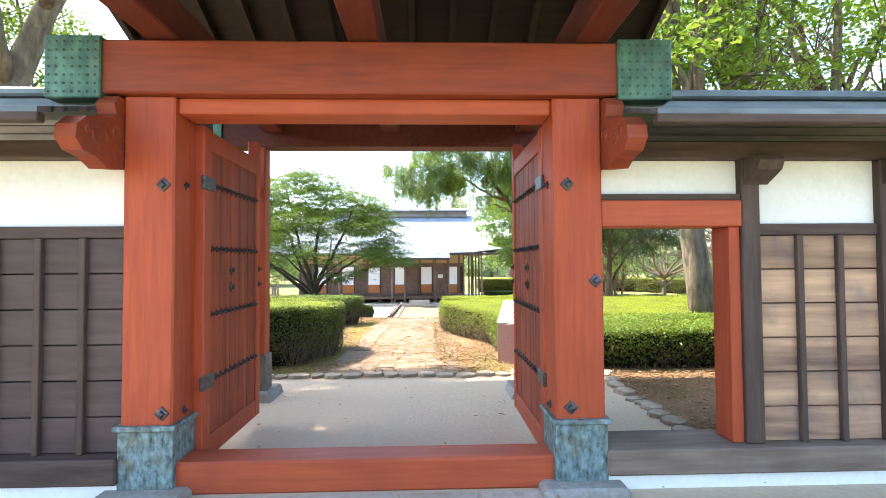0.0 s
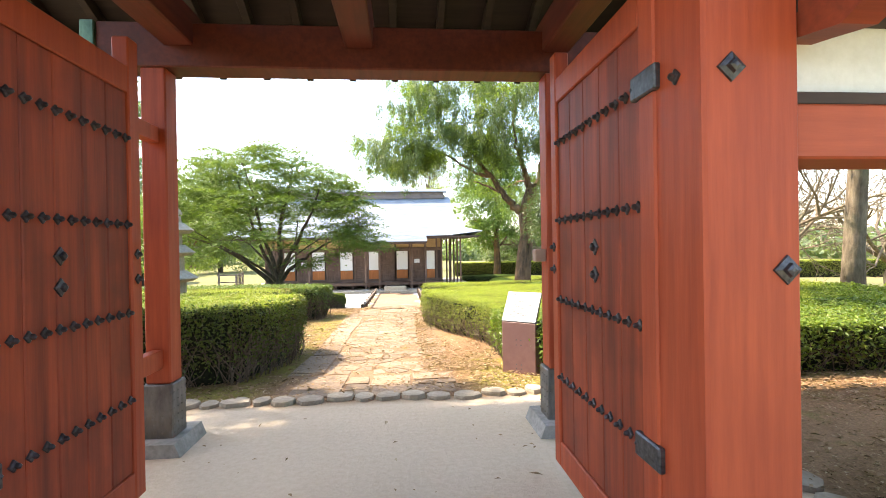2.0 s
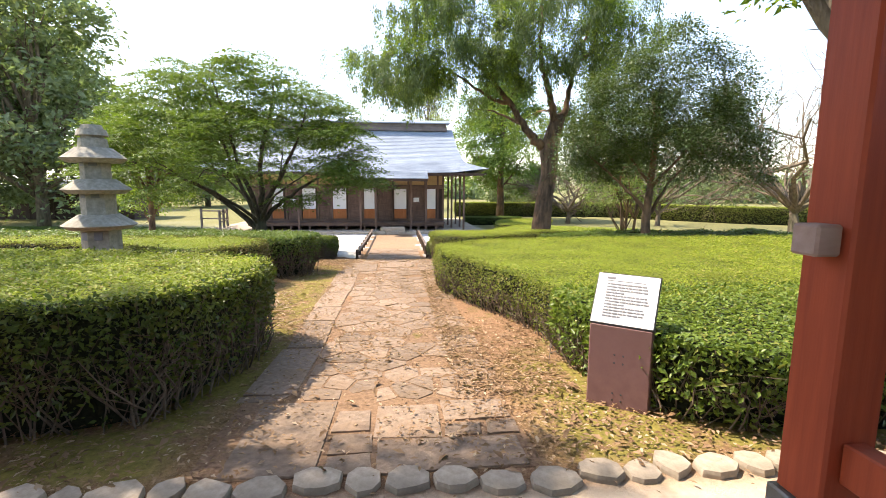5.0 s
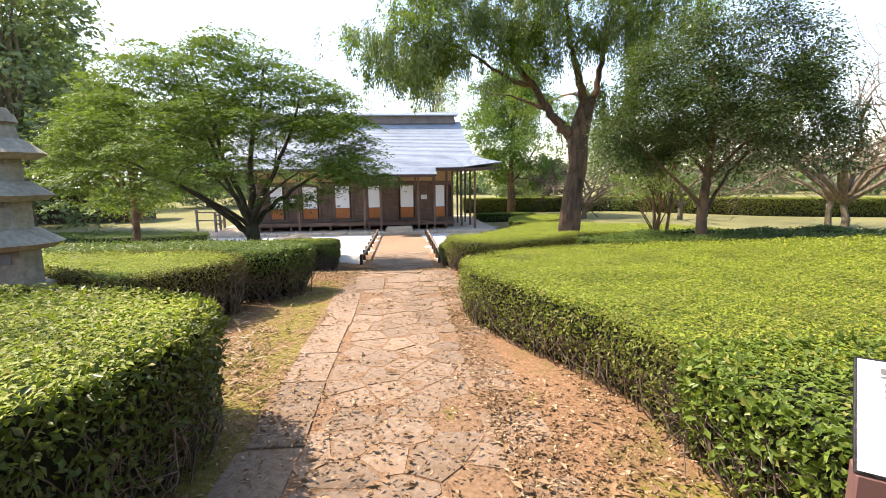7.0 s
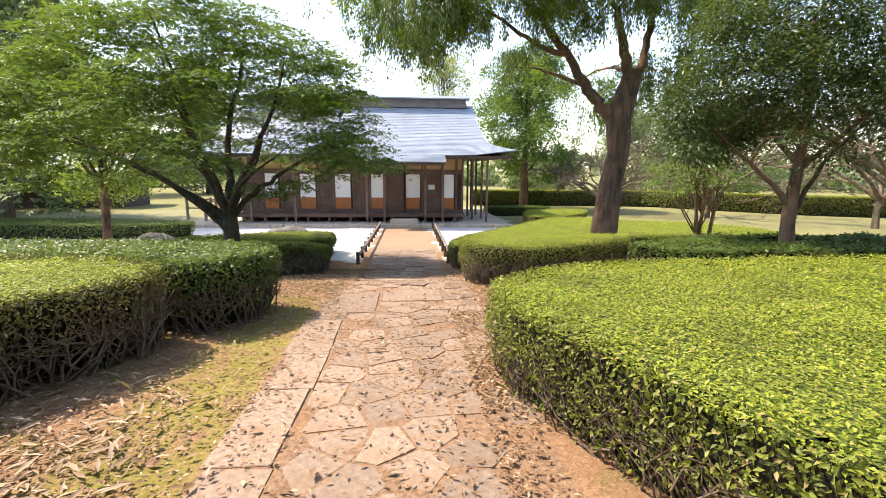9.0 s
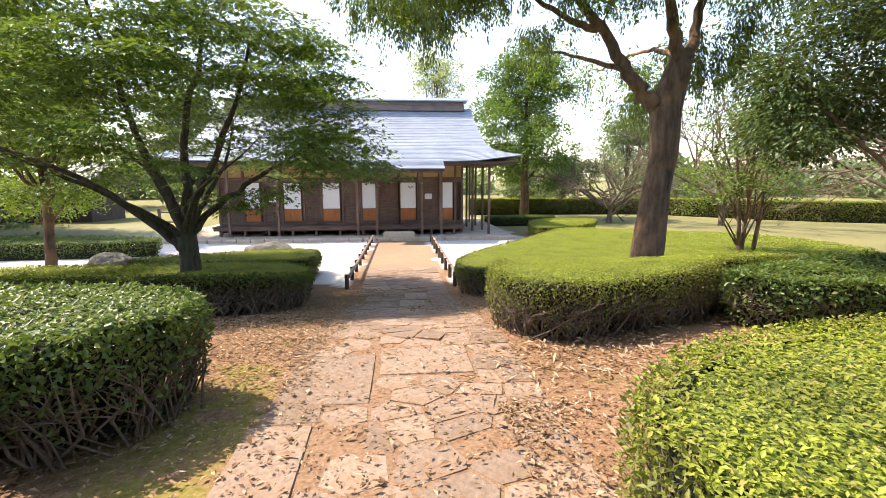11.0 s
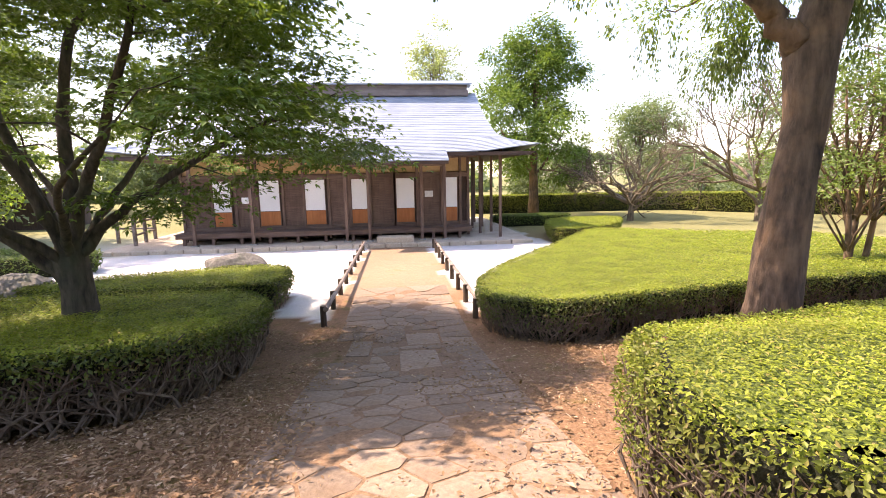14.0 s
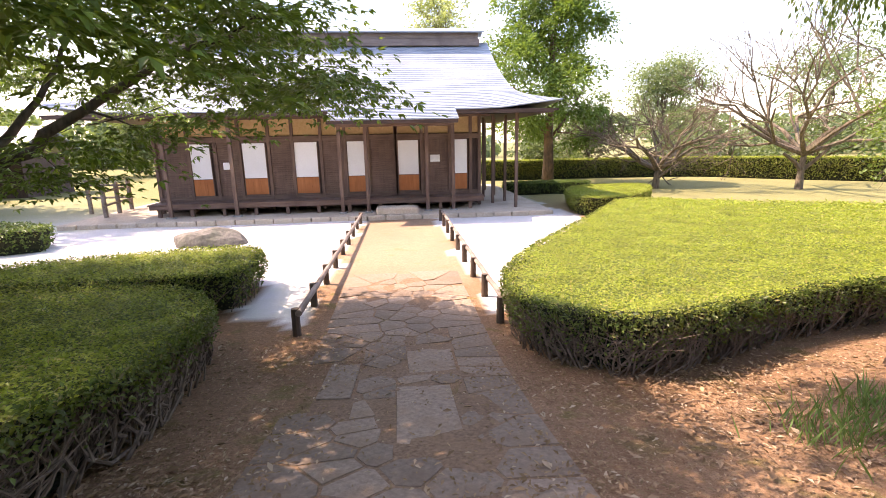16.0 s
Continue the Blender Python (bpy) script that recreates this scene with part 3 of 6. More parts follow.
        part("meeting_stile", Geo().box((x0 - 0.015, y1 - 0.1, 0.1), (x1 + 0.015, y1, 2.7), 0.008), M_RED, d)
        part("bottom_rail", Geo().box((x0 - 0.012, y0 + 0.121, 0.1), (x1 + 0.012, y1 - 0.101, 0.26), 0.006), M_RED, d)
        part("top_rail", Geo().box((x0 - 0.012, y0 + 0.121, 2.38), (x1 + 0.012, y1 - 0.101, 2.53), 0.006), M_RED, d)
        for z in (0.67, 1.155, 1.645, 2.125):
            for i in range(11):
                part("stud", Geo().stud((face, y0 + 0.15 + i * (y1 - y0 - 0.27) / 10, z), 0.026, (sgn, 0, 0), 0.034, 4), M_IRON, d)
        for z in (1.34, 1.48):
            part("ring_plate", Geo().stud((face, y0 + (0.51 if sgn > 0 else 0.6), z), 0.043, (sgn, 0, 0), 0.03, 4), M_IRON, d)
            part("lock_stud", Geo().stud((face + 0.016 * sgn, y1 - 0.05, z), 0.03, (sgn, 0, 0), 0.03, 4), M_IRON, d)
        for z in (0.67, 2.125):
            part("hinge_band", Geo().box((min(face, face + 0.03 * sgn), y0 - 0.03, z - 0.05), (max(face, face + 0.03 * sgn), y0 + 0.16, z + 0.05), 0.008), M_IRON, d, "black wrought-iron hinge band")
    # flower-shaped nail covers on the pillars
    for x, z in ((-1.765, 2.06), (0.945, 2.06), (1.13, 1.4), (0.95, 0.55), (-1.76, 0.55)):
        part("nail_cover", Geo().stud((x, GY, z), 0.05, (0, -1, 0), 0.03, 4), M_IRON, g, "diamond-shaped iron nail cover")
    for x in (GX0 + PW, GX1 - PW):
        for z in (0.53, 2.08):
            part("pillar_stud", Geo().stud((x, GY + 0.15, z), 0.03, (1 if x < 0 else -1, 0, 0), 0.03, 4), M_IRON, g)
    return g


gate = build_gate()


# ---- walls beside the gate ----
def build_wall(name, x0, x1, wicket):
    w = thing(name, "white plastered wall with boarded base and small dark roof", "wall", at=((x0 + x1) / 2, 3.3, 0), kind="structure")
    y0, y1 = 3.22, 3.4
    part("foundation", Geo().box((x0, y0 - 0.06, -0.1), (x1, y1 + 0.06, 0.1), 0.01), M_PLASTER, w, "white plaster plinth")
    part("sill_beam", Geo().box((x0, y0 - 0.1, 0.1), (x1, y1 + 0.1, 0.27), 0.012), M_SILL if wicket else M_DARKWOODH, w)
    part("eave_beam", Geo().box((x0, y0 - 0.06, 2.24), (x1, y1 + 0.06, 2.36), 0.01), M_DARKWOODH, w)
    # roof
    wx0, wx1 = x0, x1
    if wicket:
        x0 += 0.13
    else:
        x1 -= 0.13
    for sgn in (-1, 1):
        n = 6
        for k in range(n):
            ya, yb = 3.31 + sgn * (0.08 + 0.58 * k / n), 3.31 + sgn * (0.08 + 0.58 * (k + 1) / n + 0.02)
            za, zb = 2.58 - 0.2 * k / n, 2.58 - 0.2 * (k + 1) / n
            part("roof_course", Geo().prism([(ya, za), (yb, zb), (yb, zb + 0.03), (ya, za + 0.035)], x0 - 0.0, x1, "x"), M_ROOFSLATE, w)
        part("eave_edge", Geo().box((x0, 3.31 + sgn * 0.65 - 0.03, 2.33), (x1, 3.31 + sgn * 0.65 + 0.03, 2.385), 0.006), M_DARKWOODH, w)
    part("ridge_base", Geo().box((x0, 3.2, 2.57), (x1, 3.42, 2.66), 0.008), M_ROOFSLATE, w)
    part("ridge_top", Geo().box((x0, 3.16, 2.66), (x1, 3.46, 2.72), 0.02), M_ROOFSLATE, w)
    x0, x1 = wx0, wx1

    def bay(a, b, mat, n):
        part("plaster_panel", Geo().box((a, y0 + 0.03, 1.79), (b, y1 - 0.03, 2.24), 0.002), M_PLASTER, w)
        part("middle_rail", Geo().box((a, y0 - 0.0, 1.71), (b, y1, 1.79), 0.005), M_DARKWOODH, w)
        zz = np.linspace(0.27, 1.71, 7)
        for i in range(6):
            part("board", Geo().box((a, y0 + 0.02 - 0.004 * (i % 2), zz[i] + 0.004), (b, y0 + 0.06, zz[i + 1] - 0.004), 0.004), mat, w)
        part("backing", Geo().box((a, y0 + 0.062, 0.27), (b, y1 - 0.01, 1.71), 0.002), M_DARKWOODH, w)
        for i in range(1, n):
            x = a + (b - a) * i / n
            part("batten", Geo().box((x - 0.022, y0 - 0.02, 0.27), (x + 0.022, y0 + 0.019, 1.71), 0.005), M_DARKWOOD, w)

    def post(x):
        part("post", Geo().box((x - 0.065, y0 - 0.03, 0.27), (x + 0.065, y1 + 0.03, 2.24), 0.008), M_DARKWOOD, w)
        part("bracket", Geo().prism([(3.05, 2.24), (3.02, 2.2), (3.05, 2.14), (3.12, 2.1), (3.19, 2.06), (3.19, 2.24)], x - 0.05, x + 0.12, "x"), M_DARKWOOD, w)

    if wicket:
        part("wicket_head", Geo().box((x0, y0 - 0.03, 1.77), (2.18, y1 + 0.03, 1.955), 0.008), M_REDH, w, "red wicket header beam")
        part("wicket_jamb", Geo().box((2.1, y0 + 0.0, 0.27), (2.18, y1 + 0.02, 1.77), 0.006), M_RED, w, "red wicket jamb")
        part("head_rail", Geo().box((x0, y0 - 0.015, 1.955), (2.18, y1 + 0.01, 2.0), 0.005), M_DARKWOODH, w)
        part("plaster_panel", Geo().box((x0, y0 + 0.03, 2.0), (2.18, y1 - 0.03, 2.24), 0.002), M_PLASTER, w)
        a = 2.31
    else:
        a = x0
    xs = list(np.arange(a, x1, 0.87)) if wicket else list(np.arange(x1, x0, -0.95))[::-1]
    if wicket:
        post(2.245)
        for x in np.arange(2.31, x1 - 0.5, 1.0):
            bay(x, x + 0.87, M_BOARD_R, 3)
            post(x + 0.935)
    else:
        for x in np.arange(x1, x0 + 0.8, -1.29):
            bay(x - 1.16, x, M_BOARD_L, 4)
            post(x - 1.225)
    return w


wall_right = build_wall("wall_east", GX1 + 0.003, 9.0, True)
wall_left = build_wall("wall_west", -9.6, GX0 - 0.003, False)


# ---- hedges ----
def smooth_poly(poly, rounds=2):
    p = [Vector((*q, 0)) for q in poly]
    for _ in range(rounds):
        q = []
        for i in range(len(p)):
            a, b = p[i], p[(i + 1) % len(p)]
            q += [a * 0.75 + b * 0.25, a * 0.25 + b * 0.75]
        p = q
    return [(v.x, v.y) for v in p]


def hedge(label, poly, top, near, leaf=None, density=1.0, size=0.045, bare=0.0, focus=None, side=None):
    """A clipped hedge over the outline poly; top(x, y) gives its height above sea level."""
    poly = smooth_poly(poly)
    cx, cy = sum(p[0] for p in poly) / len(poly), sum(p[1] for p in poly) / len(poly)
    area = 0.5 * sum(a[0] * b[1] - b[0] * a[1] for a, b in zip(poly, poly[1:] + poly[:1]))
    if area < 0:
        poly = poly[::-1]
        area = -area
    # resample the outline
    pts = []
    for a, b in zip(poly, poly[1:] + poly[:1]):
        n = max(1, int(math.dist(a, b) / 0.22))
        pts += [(a[0] + (b[0] - a[0]) * i / n, a[1] + (b[1] - a[1]) * i / n) for i in range(n)]
    n = len(pts)
    t = thing("hedge", label, "hedge", "clipped garden hedges", at=(cx, cy, float(gz(cx, cy))))
    nor = []
    for i in range(n):
        a, b = pts[i - 1], pts[(i + 1) % n]
        d = Vector((b[0] - a[0], b[1] - a[1]))
        d = d.normalized() if d.length > 0 else Vector((1, 0))
        nor.append((d.y, -d.x))
    core = Geo()
    hollow = 0.1 * min(bare, 3.5)
    rings = [(-0.16 - hollow, 0.0), (-0.12 - hollow, 0.35), (-0.08 - 0.6 * hollow, 0.62), (-0.08, 0.86), (-0.09, 0.95), (-0.17, 1.0)]
    vs, fs = [], []
    for inset, f in rings:
        for (x, y), (nx, ny) in zip(pts, nor):
            z0 = float(gz(x, y)) - 0.03
            w = 0.05 * noise.noise((x * 2.3, y * 2.3, f * 3))
            xx, yy = x + nx * (inset + w), y + ny * (inset + w)
            vs.append((xx, yy, z0 + (top(x, y) - 0.05 - z0) * f))
    for r in range(len(rings) - 1):
        for i in range(n):
            j = (i + 1) % n
            fs.append((r * n + i, r * n + j, (r + 1) * n + j, (r + 1) * n + i))
    core.add(vs, fs)
    from_top = [Vector(v) for v in vs[-n:]]
    xs0, xs1 = min(p[0] for p in pts), max(p[0] for p in pts)
    ys0, ys1 = min(p[1] for p in pts), max(p[1] for p in pts)
    cap = Geo()
    step = 0.15
    gx, gy = np.meshgrid(np.arange(xs0, xs1 + step, step), np.arange(ys0, ys1 + step, step))
    hold = in_poly(gx.ravel(), gy.ravel(), [(x - nx * 0.05, y - ny * 0.05) for (x, y), (nx, ny) in zip(pts, nor)]).reshape(gx.shape)
    number = {}
    for j in range(gx.shape[0] - 1):
        for i in range(gx.shape[1] - 1):
            quad = ((j, i), (j, i + 1), (j + 1, i + 1), (j + 1, i))
            if all(hold[q] for q in quad):
                for q in quad:
                    if q not in number:
                        number[q] = len(cap.v)
                        x, y = float(gx[q]), float(gy[q])
                        cap.v.append((x, y, top(x, y) - 0.055 + 0.035 * noise.noise((x * 1.6, y * 1.6, 1.1))))
                cap.f.append(tuple(number[q] for q in quad))
    mid_z = min(v.z for v in from_top) - 0.12
    rim = len(core.v)
    core.v.extend((v.x, v.y, min(v.z, mid_z)) for v in from_top)
    core.f.append(tuple(range(rim, rim + n)))
    part("top_core", cap, M_TOPCORE if leaf is M_HEDGE else M_HEDGECORE, t, smooth=True)
    # solid filling whose dark colour stands for shade behind the leaves
    part("shade_core", core, M_HEDGECORE, t, "solid inside of the hedge, coloured dark for shade")
    # leaves on the top
    k = int(area * 2900 * density)
    px, py = RNG.uniform(xs0, xs1, int(k * (xs1 - xs0) * (ys1 - ys0) / area)), None
    py = RNG.uniform(ys0, ys1, len(px))
    ok = in_poly(px, py, poly)
    if focus:
        dist = np.hypot(px - focus[0], py - focus[1])
        ok &= RNG.random(len(px)) < np.clip(1.2 - dist / focus[2], 0.1, 1)
    px, py = px[ok], py[ok]
    far = np.hypot(px - focus[0], py - focus[1]) / focus[2] if focus else np.zeros(len(px))
    grow = np.clip(1 / np.sqrt(np.clip(1.2 - far, 0.1, 1)), 1, 2.6)
    tz = np.array([top(x, y) + 0.035 * noise.noise((x * 1.6, y * 1.6, 1.1)) for x, y in zip(px, py)])
    P = np.stack([px, py, tz - 0.05 + RNG.uniform(-0.02, 0.05, len(px))], 1)
    D = unit(len(px)) * np.array([1, 1, 0.3])
    N = unit(len(px), 3.2)
    # azalea tops get the sun-brightened green, the sides below a darker one
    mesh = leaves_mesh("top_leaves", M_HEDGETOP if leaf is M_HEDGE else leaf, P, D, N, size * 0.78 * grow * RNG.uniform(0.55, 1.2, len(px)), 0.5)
    part("top_leaves", mesh, None, t, "clipped bright green leaves", kind="stuff")
    # leaves on the sides
    seg = np.array([math.dist(pts[i], pts[(i + 1) % n]) for i in range(n)])
    hgt = np.array([top(*p) - float(gz(*p)) for p in pts])
    w = seg * hgt
    if focus:
        dd = np.array([math.dist(p, focus[:2]) for p in pts])
        w = w * np.clip(1.2 - dd / focus[2], 0.08, 1)
    k = int(w.sum() * 1450 * density)
    pick = RNG.choice(n, k, p=w / w.sum())
    u = RNG.random(k)
    f = RNG.beta(1.5 + bare, 1.0, k)
    A = np.array(pts)
    B = np.roll(A, -1, 0)
    NN = np.array(nor)
    xy = A[pick] * (1 - u[:, None]) + B[pick] * u[:, None]
    bulge = -0.13 + 0.11 * np.minimum(f * 1.6, 1) - 0.05 * np.clip((f - 0.9) / 0.1, 0, 1)
    off = bulge + RNG.uniform(-0.05, 0.06, k) + 0.05 * np.array([noise.noise((x * 2.3, y * 2.3, q * 3)) for (x, y), q in zip(xy, f)])
    xy = xy + NN[pick] * off[:, None]
    z0 = gz(xy[:, 0], xy[:, 1])
    z1 = np.array([top(x, y) for x, y in xy])
    P = np.stack([xy[:, 0], xy[:, 1], z0 + (z1 - z0) * f], 1)
    O = np.concatenate([NN[pick], np.full((k, 1), 0.3)], 1)
    D = unit(k) * 0.9 + O * 0.5
    N = unit(k) * 0.8 + O
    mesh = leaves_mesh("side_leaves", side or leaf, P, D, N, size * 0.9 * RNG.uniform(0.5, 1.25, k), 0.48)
    part("side_leaves", mesh, None, t, kind="stuff")
    # bare twigs low on the sides
    tw = Geo()
    m = int(near * seg.sum())
    thick = 1.0 + 0.5 * min(bare, 3.0)
    for _ in range(m):
        i = int(RNG.choice(n, p=w / w.sum()))
        x, y = pts[i]
        nx, ny = nor[i]
        z = float(gz(x, y))
        along = Vector((-ny, nx, 0))
        out = Vector((nx, ny, 0))
        h = (top(x, y) - z) * RNG.uniform(0.45, 0.95)
        p0 = Vector((x, y, z - 0.02)) - out * float(RNG.uniform(0.08, 0.2 + hollow)) + along * float(RNG.normal() * 0.1)
        p3 = Vector((x, y, z + h)) - out * float(RNG.uniform(0.03, 0.12)) + along * float(RNG.normal() * 0.22)
        p1 = p0.lerp(p3, 0.35) + (along * float(RNG.normal()) + out * float(RNG.uniform(-0.5, 1.2))) * 0.07
        p2 = p0.lerp(p3, 0.7) + (along * float(RNG.normal()) + out * float(RNG.uniform(-0.5, 1.0))) * 0.06
        r = 0.0055 * thick * float(RNG.uniform(0.6, 1.3))
        tw.tube([p0, p1, p2, p3], [r, r * 0.85, r * 0.65, r * 0.3], 5, False)
        for _ in range(3):
            q = p1.lerp(p2, float(RNG.uniform(0, 1)))
            e = q + (along * float(RNG.normal()) + out * float(RNG.uniform(-0.2, 0.5)) + Vector((0, 0, float(RNG.uniform(0.2, 1.2))))) * 0.16
            tw.tube([q, q.lerp(e, 0.5) + Vector(unit(1)[0]) * 0.02, e], [r * 0.5, r * 0.38, r * 0.2], 4, False)
    if m:
        part("twig_mass", tw, M_TWIGB, t, "bare brown stems", kind="stuff")
    return t


def flat(z):
    return lambda x, y: z


def over(h):
    return lambda x, y: float(gz(x, y)) + h


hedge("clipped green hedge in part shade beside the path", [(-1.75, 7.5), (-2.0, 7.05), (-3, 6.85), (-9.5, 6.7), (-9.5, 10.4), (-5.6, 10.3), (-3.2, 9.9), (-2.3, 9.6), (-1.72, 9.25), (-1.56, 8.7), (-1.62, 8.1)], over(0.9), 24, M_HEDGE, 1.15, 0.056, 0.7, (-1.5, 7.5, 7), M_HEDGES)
hedge("clipped olive hedge with browned leggy side", [(-3.5, 10.9), (-2.9, 11.6), (-2.5, 12.5), (-3.2, 13.05), (-5, 13.2), (-9, 13.2), (-9, 12.4), (-5.6, 12.2), (-4.2, 11.6)], flat(0.6), 46, M_HEDGE, 1.3, 0.042, 2.0, (-2.4, 12.2, 7), M_HEDGEB)
hedge("glossy dark green hedge at the end of a row", [(-2.55, 12.7), (-1.95, 13.3), (-1.95, 14.0), (-3, 14.3), (-9, 14.6), (-9, 13.3), (-5, 13.3), (-3.2, 13.15)], flat(0.58), 30, M_HEDGED, 1.0, 0.06, 1.6, (-2, 13.4, 7))
hedge("broad clipped green hedge curving along the path", [(1.14, 8.2), (1.12, 9.2), (0.7, 10.3), (0.28, 11.2), (0.25, 12.0), (0.7, 12.5), (1.5, 12.9), (4, 13.1), (9.6, 13.3), (9.6, 8.4), (4, 8.2), (2.4, 8.15)], flat(0.56), 24, M_HEDGE, 1.5, 0.041, 0.2, (0.8, 10, 8))
hedge("dense glossy green hedge behind the notice stand", [(1.45, 6.9), (1.16, 7.7), (1.12, 8.75), (2.4, 8.6), (4, 8.6), (9.6, 8.8), (9.6, 6.6), (4, 6.5), (2, 6.6)], flat(0.565), 18, M_GLOSSY, 1.1, 0.064, 0.2, (1.8, 7.2, 7))
hedge("clipped green hedge at a side path", [(0.66, 14.85), (1.15, 14.65), (2.1, 14.95), (3.0, 15.4), (3.6, 16.0), (5.5, 16.4), (10.5, 16.4), (10.5, 18.4), (6.5, 18.2), (3.6, 17.4), (2.3, 16.9), (1.15, 16.6), (0.5, 16.0), (0.4, 15.3)], lambda x, y: 0.41 - 0.22 * max(0.0, y - 16), 40, M_HEDGE, 1.5, 0.036, 1.0, (1, 15.5, 7))
hedge("loose glossy green shrubs beside a clipped hedge", [(2.9, 15.2), (4.2, 14.6), (10.5, 14.4), (10.5, 16.2), (5.5, 16.2), (3.7, 15.8)], lambda x, y: 0.36 + 0.08 * noise.noise((x * 1.5, y * 1.5, 0)), 16, M_HEDGED, 0.8, 0.075, 0.0, (3.5, 15, 7))
hedge("low clipped hedge along the white court", [(0.72, 20.6), (1.2, 19.9), (1.8, 19.6), (3.2, 20.2), (4.2, 20.6), (7, 21), (13, 21), (13.2, 27.2), (9.7, 28.7), (7.2, 30.8), (6.2, 30.2), (4.5, 27.6), (2.6, 25), (1.0, 22.6), (0.72, 21.4)], over(0.66), 30, M_HEDGE, 0.9, 0.05, 1.4, (1.5, 20.5, 12), M_HEDGES)
hedge("low clipped hedge below the maple", [(-2.45, 17.5), (-2.3, 18.4), (-2.35, 19.6), (-2.5, 20.9), (-3.2, 21.9), (-4.6, 22.2), (-12, 22), (-12, 17.2), (-4.3, 17.0), (-3, 17.1)], over(0.66), 46, M_HEDGE, 0.9, 0.05, 4.0, (-2.8, 18.5, 9), M_HEDGES)
hedge("small clipped hedge at the court's edge", [(-3.0, 22.4), (-2.8, 23.0), (-2.9, 24.2), (-3.5, 24.8), (-6, 24.2), (-7.5, 23.4), (-7.5, 22.4)], over(0.64), 12, M_HEDGE, 0.8, 0.06, 1.0, None, M_HEDGES)
hedge("clipped hedge beyond the court", [(5.4, 31.2), (6.4, 31.0), (8.4, 32.2), (10.4, 35.6), (10, 36.6), (6.6, 36), (5.7, 33)], over(0.65), 0, M_HEDGE, 0.5, 0.075)
hedge("low dark hedge beside the house", [(4.6, 38.5), (9, 38.5), (9, 40), (4.6, 40)], over(0.6), 0, M_HEDGED, 0.4, 0.09)
hedge("long far boundary hedge", [(5.0, 48.2), (19.5, 48.2), (22, 44), (30, 36), (60, 32), (60, 33.5), (31, 37.5), (23, 45.5), (20.5, 49.6), (5.0, 49.6)], over(1.35), 0, M_HEDGE, 0.25, 0.13)
hedge("low hedge in the shade behind the court", [(-9, 27), (-10, 30), (-24, 31), (-24, 28)], over(0.6), 0, M_HEDGED, 0.25, 0.1)


# ---- trees ----
def grow_tree(name, label, at, trunk_pts, trunk_r, limbs, clouds, leaf, bark, leaves, size, group="", width=0.5, droop=0.0, flatness=0.5, twig_n=5, spread=0.13):
    """Trunk along trunk_pts, limbs as (start index, end point, radius), leaf clouds as (centre, radii, weight)."""
    base = Vector(at)
    t = thing(name, label, "tree", group, at=at)
    g = Geo()
    tp = [base + Vector(p) for p in trunk_pts]
    g.tube(tp, trunk_r, 12, True, 0.25)
    ends = []
    for s, end, r in limbs:
        a, b = tp[s], base + Vector(end)
        pts, rad = [], []
        n = 7
        side = Vector(unit(1)[0]) * (b - a).length * 0.10
        for i in range(n):
            f = i / (n - 1)
            p = a.lerp(b, f) + side * math.sin(math.pi * f) + Vector((0, 0, 0.09 * (b - a).length * math.sin(math.pi * f)))
            p += Vector(unit(1)[0]) * 0.025 * (b - a).length * (0 < i < n - 1)
            pts.append(p)
            rad.append(r * (1 - 0.78 * f))
        g.tube(pts, rad, 8, True, 0.2)
        ends.append((pts, rad))
        for _ in range(twig_n):
            i = int(RNG.integers(2, n - 1))
            q = pts[i]
            L = (b - a).length * RNG.uniform(0.25, 0.5)
            d = Vector(unit(1)[0]) * 0.8 + (b - a).normalized() * 0.8 + Vector((0, 0, 0.15))
            e = q + d.normalized() * L
            mm = (q + e) / 2 + Vector(unit(1)[0]) * 0.08 * L
            g.tube([q, mm, e], [rad[i] * 0.55, rad[i] * 0.35, rad[i] * 0.12], 5, False)
            for _ in range(2):
                d2 = (d.normalized() + Vector(unit(1)[0]) * 0.9).normalized() * L * 0.6
                g.tube([mm, mm + d2 * 0.5 + Vector((0, 0, 0.03)), mm + d2], [rad[i] * 0.3, rad[i] * 0.18, rad[i] * 0.06], 4, False)
    part("trunk", g, bark, t, smooth=True)
    if leaves:
        tot = sum(c[2] for c in clouds)
        P = []
        for c, r, w in clouds:
            k = int(leaves * w / tot)
            sprays = max(6, k // 45)
            d = unit(sprays)
            rad = RNG.uniform(0.45, 1.0, sprays) ** 0.6
            cen = np.array(base) + np.array(c) + d / np.linalg.norm(d, axis=1, keepdims=True) * rad[:, None] * np.array(r)
            sel = RNG.integers(0, sprays, k)
            sp = spread * np.mean(r)
            off = RNG.normal(size=(k, 3)) * np.array([sp * 1.5, sp * 1.5, sp * flatness])
            off[:, 2] -= droop * np.hypot(off[:, 0], off[:, 1])
            P.append(cen[sel] + off)
        P = np.concatenate(P)
        n = len(P)
        D = unit(n) * np.array([1, 1, 0.5]) - np.array([0, 0, 0.25 + droop])
        N = unit(n, 0.9)
        part("crown", leaves_mesh("crown", leaf, P, D, N, size * RNG.uniform(0.6, 1.3, n), width), None, t, kind="stuff")
    return t


